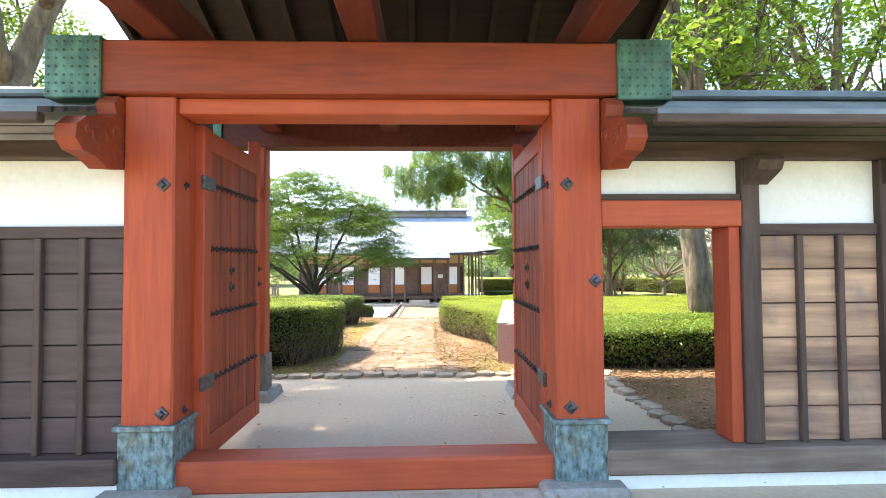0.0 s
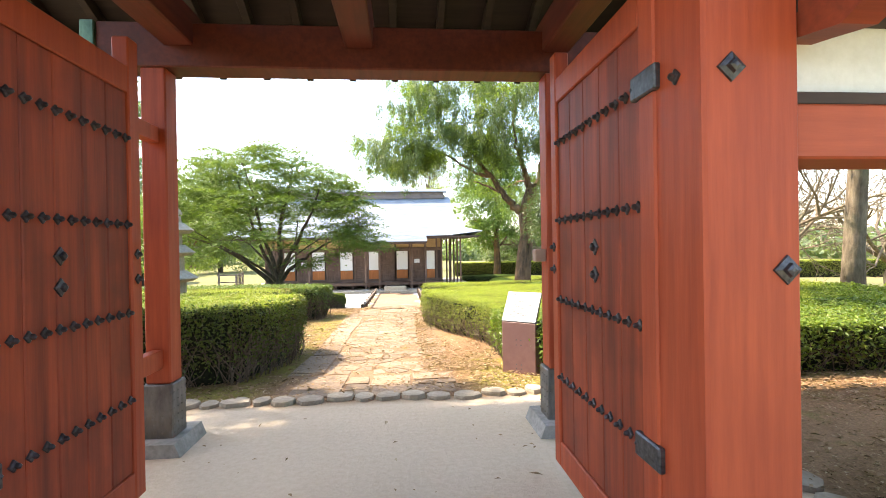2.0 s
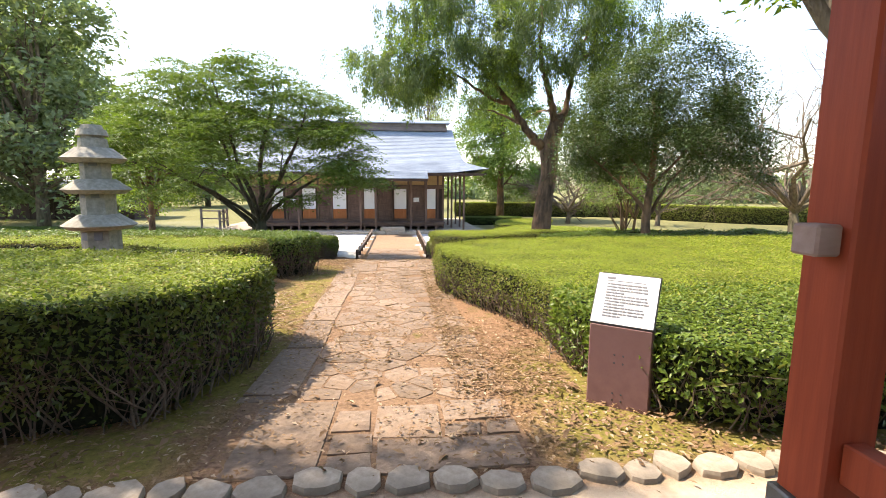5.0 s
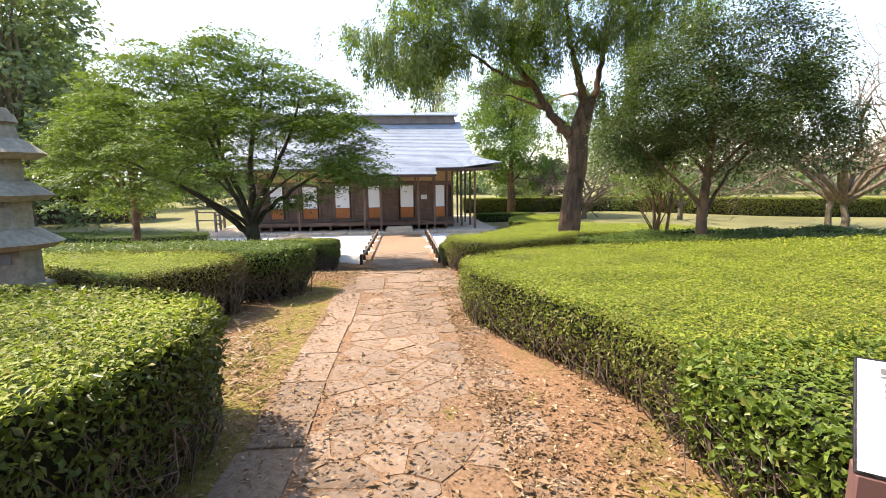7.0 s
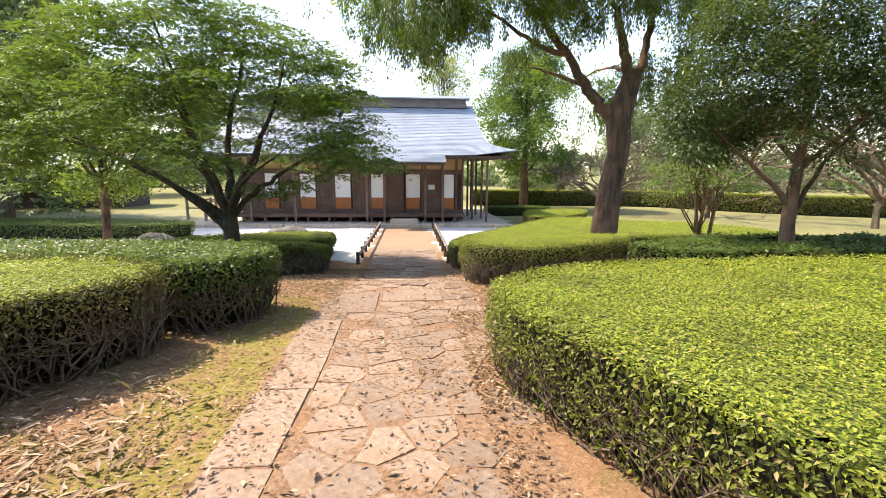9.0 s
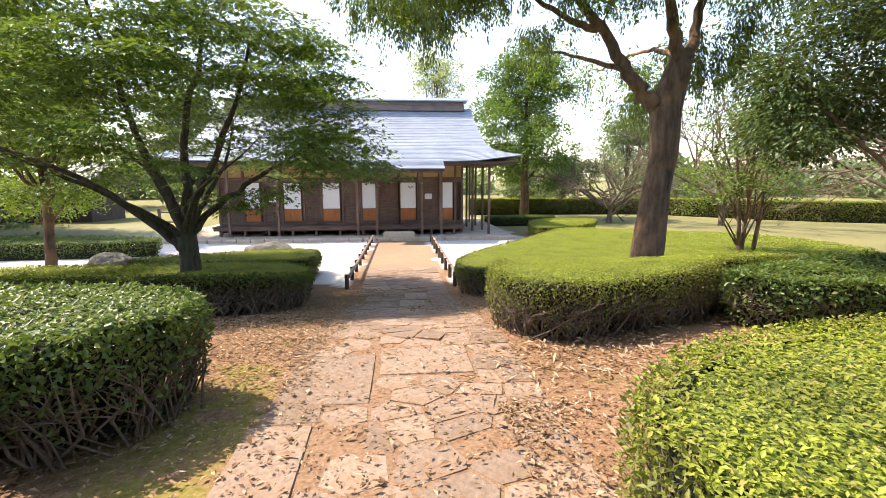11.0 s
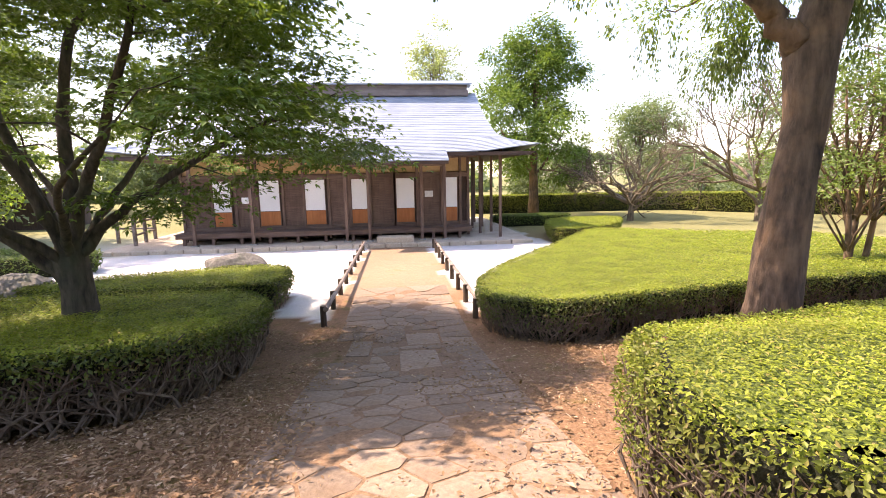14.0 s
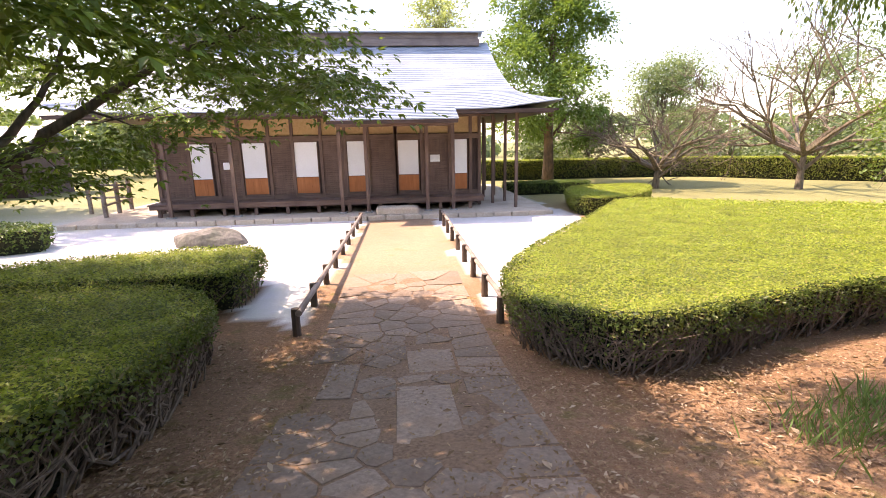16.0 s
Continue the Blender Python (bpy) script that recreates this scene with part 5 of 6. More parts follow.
    part("ridge_cap", Geo().prism([(37.05, 5.64), (37.5, 5.82), (37.95, 5.64), (37.95, 5.7), (37.5, 5.9), (37.05, 5.7)], HX0 - 0.8, HX1 + 0.75, "x"), M_ROOFCOP, h)
    return h


M_ROOFRIDGE = grainy("brown_ridge_boards", (0.14, 0.11, 0.10), (0.24, 0.19, 0.17), 10, (0.1, 1, 1), 0.6)
house = build_house()


def build_outbuilding():
    b = thing("outbuilding", "brown boarded outbuilding far behind the maple", "building", at=(-29, 45, -1.5))
    part("wall", Geo().box((-40, 45, -1.6), (-22, 49, 1.0), 0.02), M_DARKWOOD, b)
    part("roof", Geo().prism([(44.2, 0.95), (47, 2.4), (49.8, 0.95), (49.8, 1.1), (47, 2.6), (44.2, 1.1)], -41, -21.5, "x"), M_ROOFSLATE, b)
    for x in np.arange(-39, -22.5, 1.8):
        part("wall_post", Geo().box((x - 0.06, 44.93, -1.6), (x + 0.06, 44.998, 1.0), 0.005), M_DARKWOODH, b)
    return b


build_outbuilding()


# ---- low log rails along the path to the house ----
def build_rail(x, y0, y1, n):
    r = thing("log_rail", "low weathered log rail beside the court path", "fence", "path rails", at=(x, (y0 + y1) / 2, -1.3))
    ys = np.linspace(y0, y1, n)
    for y in ys:
        z = float(gz(x, y))
        part("post", Geo().tube([(x, y, z - 0.1), (x, y, z + 0.36)], [0.055, 0.05], 9), M_LOG, r)
    for a, b in zip(ys, ys[1:]):
        za, zb = float(gz(x, a)) + 0.31, float(gz(x, b)) + 0.31
        part("rail", Geo().tube([(x + 0.05, a - 0.05, za), (x + 0.055, (a + b) / 2, (za + zb) / 2 + 0.008), (x + 0.05, b + 0.05, zb)], [0.045, 0.04, 0.042], 8), M_LOGP, r)
    return r


M_LOG = grainy("dark_log", (0.06, 0.042, 0.03), (0.12, 0.085, 0.06), 16, (1, 1, 0.2), 0.9)
M_LOGP = grainy("sun_bleached_log", (0.17, 0.13, 0.105), (0.34, 0.27, 0.22), 16, (1, 0.15, 1), 0.9, bump_s=0.5)
build_rail(-1.88, 21.6, 31.2, 9)
build_rail(0.74, 21.7, 31.2, 9)


def build_fence():
    f = thing("rail_fence", "grey weathered post-and-rail fence beside the house", "fence", at=(-11.4, 34.8, -1.46))
    for x, y in ((-11.1, 33.6), (-11.3, 34.8), (-11.5, 36.0), (-13.2, 36.2)):
        part("post", Geo().box((x - 0.06, y - 0.06, float(gz(x, y)) - 0.05), (x + 0.06, y + 0.06, -0.1), 0.01), M_LOGP, f)
    for z in (-0.35, -0.85):
        part("rail", Geo().tube([(-11.1, 33.5, z), (-11.3, 34.8, z + 0.01), (-11.5, 36.1, z)], [0.045, 0.042, 0.045], 8), M_LOGP, f)
        part("rail", Geo().tube([(-11.45, 36.0, z + 0.06), (-13.3, 36.2, z + 0.06)], [0.045, 0.042], 8), M_LOGP, f)
    return f


build_fence()


# ---- stone pagoda lantern ----
M_LANTERN = grainy("weathered_beige_stone", (0.24, 0.22, 0.175), (0.42, 0.39, 0.32), 18, None, 0.9, (0.19, 0.18, 0.13), 2.4, bump_s=0.6)


def build_lantern(x, y, z):
    t = thing("stone_lantern", "weathered grey stone lantern with three tiered roofs", "lantern", at=(x, y, z))

    def hexa(r0, r1, z0, z1, n=6, spin=0.35):
        g = Geo()
        vs = []
        for r, zz in ((r0, z0), (r1, z1)):
            vs += [(x + r * math.cos(spin + 2 * math.pi * k / n), y + r * math.sin(spin + 2 * math.pi * k / n), zz) for k in range(n)]
        g.add(vs, [tuple(range(n))[::-1], tuple(range(n, 2 * n))] + [(k, (k + 1) % n, n + (k + 1) % n, n + k) for k in range(n)])
        return g

    part("base", hexa(0.38, 0.34, z, 0.5), M_LANTERN, t)
    for k, (zb, rb, rr) in enumerate(((0.5, 0.25, 0.5), (1.1, 0.22, 0.47), (1.55, 0.19, 0.44))):
        body = part("tier", hexa(rb, rb, zb, zb + 0.45), M_LANTERN, t)
        # solid dark blocks stand in for the shade within the window openings
        for a in (-2.0, -1.2):
            cx, cy = x + (rb - 0.03) * math.cos(a), y + (rb - 0.03) * math.sin(a)
            part("niche", Geo().box((-0.05, -0.02, -0.06), (0.05, 0.02, 0.06), 0.004, Euler((0, 0, a + math.pi / 2)).to_matrix(), (cx, cy, zb + 0.3)), M_INK, body, "dark block for the shaded window niche")
    for z0, rr in ((0.95, 0.47), (1.46, 0.43), (1.9, 0.41)):
        g = hexa(rr * 0.8, rr, z0 - 0.06, z0, 24, 0)
        r = part("tier_roof", g, M_LANTERN, t)
        part("roof_crown", hexa(rr, rr * 0.55, z0, z0 + 0.15, 24, 0), M_LANTERN, r)
    for z0, r0, r1, dz in ((2.04, 0.19, 0.17, 0.14), (2.18, 0.14, 0.14, 0.04), (2.22, 0.2, 0.17, 0.09), (2.31, 0.15, 0.12, 0.06)):
        part("finial_ring", hexa(r0, r1, z0, z0 + dz, 20, 0), M_LANTERN, t)
    return t


build_lantern(-4.68, 11.4, -0.15)


# ---- notice stand ----
def build_sign():
    at = Vector((1.26, 7.23, -0.05))
    s = thing("notice_stand", "maroon steel stand with slanted white printed panel", "sign", at=at)
    rot = Euler((0, 0, radians(-38))).to_matrix()

    def put(lo, hi, c=0.004):
        return Geo().box(lo, hi, c, rot, at)

    part("stand", put((-0.215, -0.06, -0.05), (0.215, 0.06, 0.63), 0.008), M_SIGN, s)
    tilt = rot @ Euler((radians(-32), 0, 0)).to_matrix()
    top = at + rot @ Vector((0, -0.06, 0.635))
    p = part("panel", Geo().box((-0.22, 0.0, 0.0), (0.22, 0.025, 0.4), 0.003, tilt, top), M_IRON, s)
    part("print_sheet", Geo().box((-0.213, -0.004, 0.008), (0.213, -0.001, 0.392), 0.001, tilt, top), M_PANEL, p, "white printed sheet")
    g = Geo().box((-0.15, -0.007, 0.348), (-0.09, -0.005, 0.366), 0.0005, tilt, top)
    g.box((-0.15, -0.007, 0.335), (0.12, -0.005, 0.339), 0.0005, tilt, top)
    for k in range(12):
        z = 0.305 - k * 0.0225
        x = -0.14
        while x < (0.13 if k % 4 != 3 else -0.02):
            w = float(RNG.uniform(0.012, 0.04))
            g.box((x, -0.007, z), (x + w, -0.005, z + 0.011), 0.0005, tilt, top)
            x += w + 0.004
    part("lettering", g, M_INK, p, "small black lines of print", kind="stuff")
    for z in (0.36, 0.42, 0.08, 0.13):
        for x in (-0.03, 0.03):
            part("screw", Geo().stud(at + rot @ Vector((x, -0.06, z)), 0.008, rot @ Vector((0, -1, 0)), 0.006, 6), M_IRON, s)
    return s


build_sign()


# ---- garden rocks ----
def rock(name, label, x, y, sx, sy, sz, seed):
    bm = bmesh.new()
    bmesh.ops.create_icosphere(bm, subdivisions=3, radius=1)
    for v in bm.verts:
        f = 1 + 0.28 * noise.noise(v.co * 1.3 + Vector((seed, 0, 0))) + 0.1 * noise.noise(v.co * 3.7 + Vector((0, seed, 0)))
        v.co = Vector((v.co.x * sx * f, v.co.y * sy * f, max(-0.3, v.co.z) * sz * f))
        v.co += Vector((x, y, float(gz(x, y))))
    me = bpy.data.meshes.new(name)
    bm.to_mesh(me)
    bm.free()
    me.materials.append(M_ROCK)
    return tagged(new(name, me), label, "rock", "garden rocks")


rock("garden_rock", "flat-topped dark rock on the white court", -5.5, 28.4, 1.0, 0.55, 0.42, 3)
rock("garden_rock", "rounded brown rock at the court's edge", -9.6, 25.6, 0.75, 0.5, 0.45, 8)


# ---- more trees ----
M_FRESH = leaf_mat("fresh_green_leaves", (0.035, 0.085, 0.02), (0.14, 0.235, 0.05), 0.35)

M_PALE = leaf_mat("pale_new_leaves", (0.30, 0.33, 0.14), (0.48, 0.50, 0.24), 0.45, 0.6)


def crowd(cx, cy, base, r, h, low=0.35, n=7, seed=1):
    """Leaf clouds heaped into an uneven crown."""
    rr = np.random.default_rng(seed)
    out = []
    for k in range(n):
        f = rr.uniform(low, 0.95)
        a = rr.uniform(0, 6.28)
        d = r * 0.62 * math.sin(math.pi * min(0.95, (f - low) / (1 - low) * 0.75 + 0.28)) * rr.uniform(0.5, 1.1)
        q = r * rr.uniform(0.35, 0.55)
        out.append(((d * math.cos(a), d * math.sin(a), f * h), (q, q, q * 0.7), 1.0))
    return out


def plain_tree(label, x, y, h, r, leaf, bark, leaves, size, low=0.35, n=9, seed=1, lean=0.0, tr=0.2, droop=0.1, name="tree", z0=None):
    z = float(gz(x, y)) if z0 is None else z0
    tp = [(lean * f * h * 0.5, 0.02 * h * math.sin(3 * f + seed), f * h * 0.75) for f in np.linspace(0, 1, 7)]
    cl = crowd(0, 0, 0, r, h, low, n, seed)
    cl = [((c[0] + lean * h * 0.4, c[1], c[2]), q, w) for c, q, w in cl]
    limbs = [(min(5, max(1, int(c[2] / h * 4.5))), c, tr * 0.4) for c, q, w in cl]
    return grow_tree(name, label, (x, y, z), tp, [tr * (1 - 0.75 * f) for f in np.linspace(0, 1, 7)], limbs, cl, leaf, bark, leaves, size, "garden trees", flatness=0.8, droop=droop, twig_n=3)


spray_tree("tree", "upright full-crowned green tree behind the house", (8.5, 44.5, -1.5), [(0, 0, 0), (0.05, 0, 1.5), (0, 0, 3.2), (0.1, 0, 6), (0, 0, 9)], [0.36, 0.3, 0.26, 0.18, 0.08],
           [(0.12, [(0, 0, 2.6), (0.8, 0, 3.6), (1.8, 0.3, 5.0), (2.6, 0.3, 6.6)]), (0.12, [(0, 0, 2.8), (-0.8, 0, 3.8), (-1.8, 0.3, 5.2), (-2.6, 0.3, 6.8)]), (0.1, [(0.05, 0, 4), (0.2, -0.9, 5.5), (0.3, -1.6, 7.5)]), (0.1, [(0.05, 0, 6), (0.3, 0.2, 8), (0.1, 0, 11)])],
           cloud_tips(96, [(c, q, 1.0) for c, q, w in crowd(0, 0, 0, 4.9, 12.2, 0.32, 26, 3)], 3),
           [dict(leaf=M_FRESH, share=1.0, leaves=380, size=0.21, width=0.55, spread=0.45, flat=0.55, droop=0.5)], M_BARK, 0.02, "garden trees", 14)
for k, (x, y, h, r) in enumerate([(14, 52, 6, 3.5), (21, 54, 8.5, 5.5), (29, 47, 9, 6), (11.5, 56, 4.5, 3), (25, 60, 11, 6)]):
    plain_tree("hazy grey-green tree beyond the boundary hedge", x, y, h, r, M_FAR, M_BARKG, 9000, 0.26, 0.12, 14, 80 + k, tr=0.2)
plain_tree("thin yellow-green tree behind the roof ridge", 3.4, 62, 17.5, 5.5, M_PALE, M_BARKG, 7500, 0.3, 0.2, 34, 5, tr=0.22)
for k, (x, y, h, r) in enumerate([(-21.5, 34, 15.5, 7.5), (-30, 39, 17, 6.5), (-47, 52, 21, 8.0), (-40, 64, 20, 8.0), (-54, 40, 20, 8.0), (-25, 68, 15, 6.0)]):
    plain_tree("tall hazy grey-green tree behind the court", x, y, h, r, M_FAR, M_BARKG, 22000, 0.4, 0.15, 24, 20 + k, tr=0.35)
plain_tree("light green broadleaf behind the lantern", -10.5, 24.5, 5.5, 2.6, M_BRIGHT, M_BARK, 16000, 0.11, 0.25, 12, 31, tr=0.16)
# slim many-stemmed tree past the big trunk
for k, (dx, lean) in enumerate(((0, 0.0), (0.22, 0.12), (-0.15, -0.1))):
    plain_tree("slim broadleaf stem behind the clipped hedges", 9.1 + dx, 22.8, 5.6, 1.9, M_MID, M_BARK, 2600, 0.09, 0.35, 10, 40 + k, lean, 0.07)
# trees inside the side wall
for k, (x, y, h, r, lean, tr) in enumerate([(5.3, 8.9, 11, 3.6, -0.12, 0.26), (7.4, 10.2, 12, 3.6, -0.08, 0.24), (10.0, 11.3, 12, 3.8, 0.02, 0.24), (12.5, 9.5, 12, 4.0, 0.06, 0.22)]):
    plain_tree("tall tree with pale bark inside the wall", x, y, h, r, M_BRIGHT, M_BARKG, 9500, 0.17, 0.42, 14, 50 + k, lean, tr)
# Its unseen high leaf clouds are placed only to shade the gate floor.
grow_tree("tree", "tall leaning tree with high crown added to shade the gate", (-6.6, 7.8, 0), [(0, 0, 0), (-0.2, 0, 1.5), (-0.5, 0.1, 3), (-0.5, 0.3, 4.5), (-0.2, 0.6, 6), (0.4, 0.9, 7.5)], [0.3, 0.26, 0.23, 0.2, 0.17, 0.1],
          [(3, (0.6, -1.6, 7.2), 0.13), (4, (1.7, -1.1, 8.0), 0.12), (4, (0.8, 0.3, 8.2), 0.1), (3, (-2.8, 0.5, 7.0), 0.12), (2, (-2.5, -1.0, 5.0), 0.12), (5, (-0.6, 0.4, 9.0), 0.1)],
          [((0.5, -1.5, 7.5), (1.2, 1.1, 0.6), 1), ((1.7, -1.2, 8.2), (1.2, 1.0, 0.6), 1), ((-0.8, -0.8, 7.7), (1.2, 1.1, 0.6), 0.9), ((0.8, 0.2, 8.5), (1.2, 1.1, 0.6), 0.9), ((-2.8, 0.5, 7.4), (1.2, 1.2, 0.6), 0.3), ((-0.8, 0.5, 9.2), (1.3, 1.2, 0.6), 0.7)],
          M_FRESH, M_BARKG, 20000, 0.13, "garden trees", flatness=0.8, droop=0.2)
plain_tree("thinly leaved tree beside the gate", -9.5, 9.5, 10, 3.2, M_FRESH, M_BARKG, 7000, 0.12, 0.5, 10, 59, 0.1, 0.2)


def bare_tree(x, y, h, r, seed):
    rr = np.random.default_rng(seed)
    z = float(gz(x, y))
    t = thing("bare_tree", "leafless grey spreading cherry tree", "tree", "bare cherry trees", at=(x, y, z))
    g, fine = Geo(), Geo()

    def branch(p, d, L, rad, depth):
        q = p + d * L * 0.5 + Vector(rr.normal(size=3)) * 0.06 * L
        e = p + d * L + Vector(rr.normal(size=3)) * 0.05 * L
        (g if depth > 1 else fine).tube([p, q, e], [rad, rad * 0.8, rad * 0.6], 6 if depth > 2 else 4, False)
        if depth == 0:
            return
        for _ in range(3 if depth > 1 else 4):
            nd = (d + Vector(rr.normal(size=3)) * 0.55 + Vector((0, 0, 0.12))).normalized()
            branch(e if rr.random() < 0.6 else q, nd, L * rr.uniform(0.6, 0.85), rad * 0.55, depth - 1)

    branch(Vector((x, y, z - 0.05)), Vector((0.05, 0, 1)), h * 0.22, 0.2, 1)
    for k in range(8):
        a = k * 0.785 + rr.uniform(-0.3, 0.3)
        d = Vector((math.cos(a) * r / h * 1.5, math.sin(a) * r / h * 1.5, 0.75)).normalized()
        branch(Vector((x, y, z + h * 0.2)), d, h * 0.38, 0.12, 4)
    part("trunk", g, M_BARKG, t)
    part("twig_haze", fine, M_BARKG, t, "fine bare twigs", kind="stuff")
    return t


for k, (x, y, h, r) in enumerate([(17.8, 24.0, 8.5, 4.5), (19.0, 37.5, 8.5, 6.5), (24, 31, 7.5, 5.0), (25, 24, 8.0, 5.0), (13, 40, 5, 4)]):
    bare_tree(x, y, h, r, 70 + k)


# distant woods round the garden
def far_woods():
    P, S = [], []
    rr = np.random.default_rng(99)
    for a in np.arange(-100, 260, 2.6):
        if 60 < a < 84 and rr.random() < 0.8:
            continue
        d = rr.uniform(75, 120)
        if a < 30:
            d = rr.uniform(60, 100)
        h = rr.uniform(5, 13) * (0.6 if 30 < a < 84 else 1.0)
        w = rr.uniform(4, 8)
        cx, cy = d * math.cos(radians(a)), 15 + d * math.sin(radians(a))
        n = 480
        v = rr.normal(size=(n, 3))
        v /= np.linalg.norm(v, axis=1, keepdims=True)
        v *= (rr.random((n, 1)) ** 0.25)
        v[:, :2] *= w
        v[:, 2] = v[:, 2] * h * 0.5 + h * 0.45
        v += rr.normal(size=(n, 3)) * 0.3
        P.append(v + np.array([cx, cy, float(gz(cx, cy))]))
    P = np.concatenate(P)
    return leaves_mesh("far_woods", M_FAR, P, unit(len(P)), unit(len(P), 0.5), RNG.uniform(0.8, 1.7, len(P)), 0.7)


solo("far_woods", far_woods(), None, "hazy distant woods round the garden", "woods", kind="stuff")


# ---- flagstone path ----
def stone_mesh(poly, z, thick, chamfer, seed):
    """A worn stone: outline poly (about its centre), domed a little, edges rounded."""
    n = len(poly)
    vs = [(x, y, -thick) for x, y in poly] + [(x, y, -chamfer) for x, y in poly]
    vs += [(x * (1 - chamfer * 2.2), y * (1 - chamfer * 2.2), 0.002 * noise.noise((x * 9 + seed, y * 9, 0))) for x, y in poly]
    vs.append((0, 0, 0.001))
    fs = [(k, (k + 1) % n, n + (k + 1) % n, n + k) for k in range(n)] + [(n + k, n + (k + 1) % n, 2 * n + (k + 1) % n, 2 * n + k) for k in range(n)]
    fs += [(2 * n + k, 2 * n + (k + 1) % n, 3 * n) for k in range(n)]
    me = bpy.data.meshes.new("stone")
    me.from_pydata(vs, [], fs)
    return me


def clip_half(poly, px, py, nx, ny):
    out = []
    for i in range(len(poly)):
        a, b = poly[i - 1], poly[i]
        da, db = (a[0] - px) * nx + (a[1] - py) * ny, (b[0] - px) * nx + (b[1] - py) * ny
        if (da < 0) != (db < 0):
            f = da / (da - db)
            out.append((a[0] + (b[0] - a[0]) * f, a[1] + (b[1] - a[1]) * f))
        if db <= 0:
            out.append(b)
    return out


M_BED = grainy("trodden_soil", (0.12, 0.07, 0.038), (0.29, 0.18, 0.105), 35, None, 0.95, (0.24, 0.145, 0.08), 3.0, bump_s=0.7, bump_d=0.01)


def flagstones():
    path = thing("flagstone_path", "worn irregular flagstone path strewn with dry leaves", "path", at=(-0.5, 7, 0), kind="structure")
    rr = np.random.default_rng(5)
    made = 0
    seeds_tried = [0]
    # large dressed slabs at the gate end and along the west edge
    fixed = [(-1.34, -0.8, 6.5, 7.5), (-0.77, -0.5, 6.5, 6.7), (-0.77, -0.5, 6.73, 6.95), (-0.77, -0.53, 6.98, 7.3), (-0.47, 0.42, 6.5, 6.84), (-0.5, -0.07, 6.88, 7.36), (-0.04, 0.2, 6.88, 7.06), (0.23, 0.44, 6.88, 7.06), (-0.04, 0.42, 7.1, 7.4)]
    y = 7.65
    while y < 13.4:
        L = rr.uniform(0.7, 1.3)
        fixed.append((-1.5 + 0.02 * rr.normal(), -1.12, y, y + L - 0.03))
        y += L
    fixed += [(-0.75, 0.05, 14.1, 14.75), (-1.35, -0.8, 13.6, 14.6), (-1.32, -1.0, 19.7, 20.6), (-0.6, -0.12, 18.6, 19.9), (-0.5, 0.0, 20.2, 21.0)]
    cells = []
    for x0, x1, y0, y1 in fixed:
        j = rr.uniform(-0.02, 0.02, 8)
        cells.append(([(x0 + j[0], y0 + j[1]), (x1 + j[2], y0 + j[3]), (x1 + j[4], y1 + j[5]), (x0 + j[6], y1 + j[7])], True))
    seeds = []
    while len(seeds) < 480:
        y = 6.55 + 17.6 * rr.random()
        half = 0.93 if y < 17 else 0.74
        x = -0.52 + half * rr.uniform(-1, 1)
        gap = (0.19 if y < 8 else 0.23 if y < 13.5 else 0.24) + 0.26 * rr.random()
        if all((x - a) ** 2 + (1.25 * (y - c)) ** 2 > gap * gap for a, c in seeds[-400:]) and all((x - a) ** 2 + (y - c) ** 2 > 0.02 for a, c in seeds):
            seeds.append((x, y))
        else:
            seeds_tried[0] += 1
            if seeds_tried[0] > 9000:
                break
    seeds.sort(key=lambda q: q[1])
    S = np.array(seeds)
    for i, (sx, sy) in enumerate(seeds):
        if any(a - 0.06 < sx < b + 0.06 and c - 0.06 < sy < d + 0.06 for a, b, c, d in fixed):
            continue
        poly = [(max(-1.55, sx - 0.5), sy - 0.5), (min(0.5, sx + 0.5), sy - 0.5), (min(0.5, sx + 0.5), sy + 0.5), (max(-1.55, sx - 0.5), sy + 0.5)]
        near = np.argsort(np.hypot(S[:, 0] - sx, S[:, 1] - sy))[1:26]
        for k in near:
            ox, oy = S[k]
            d = math.hypot(ox - sx, oy - sy)
            nx, ny = (ox - sx) / d, (oy - sy) / d
            poly = clip_half(poly, sx + nx * (d / 2 - 0.01), sy + ny * (d / 2 - 0.01), nx, ny)
            if len(poly) < 3:
                break
        for a, b, c, d in fixed:
            if len(poly) >= 3 and a - 0.5 < sx < b + 0.5 and c - 0.5 < sy < d + 0.5:
                if sx > b:
                    poly = clip_half(poly, b + 0.02, 0, -1, 0)
                elif sx < a:
                    poly = clip_half(poly, a - 0.02, 0, 1, 0)
                elif sy > d:
                    poly = clip_half(poly, 0, d + 0.02, 0, -1)
                elif sy < c:
                    poly = clip_half(poly, 0, c - 0.02, 0, 1)
        if len(poly) >= 3:
            poly = clip_half(poly, 0, 6.5, 0, -1)
        if len(poly) >= 3:
            cells.append((poly, False))
    bed = Geo()
    ys = np.arange(6.5, 24.2, 0.06)
    cols = 34
    vs = []
    for y in ys:
        half = 0.98 if y < 17 else 0.8
        w0, w1 = 0.09 * noise.noise((y * 1.3, 0, 0)), 0.09 * noise.noise((0, y * 1.3, 5))
        for i in range(cols + 1):
            f = i / cols
            x = -0.52 - half + w0 + (2 * half + w1 - w0) * f
            fade = min(1.0, 8 * f, 8 * (1 - f)) * min(1.0, max(0.0, (y - 7.4) / 0.8))
            drift = 0.5 * noise.noise((x * 1.4, y * 0.9, 3.3)) + 0.35 * noise.noise((x * 4.1, y * 3.7, 8.0)) + 0.15 * noise.noise((x * 13, y * 13, 1.0))
            vs.append((x, y, float(gz(0, y)) + 0.0025 + fade * (0.0005 + 0.015 * drift)))
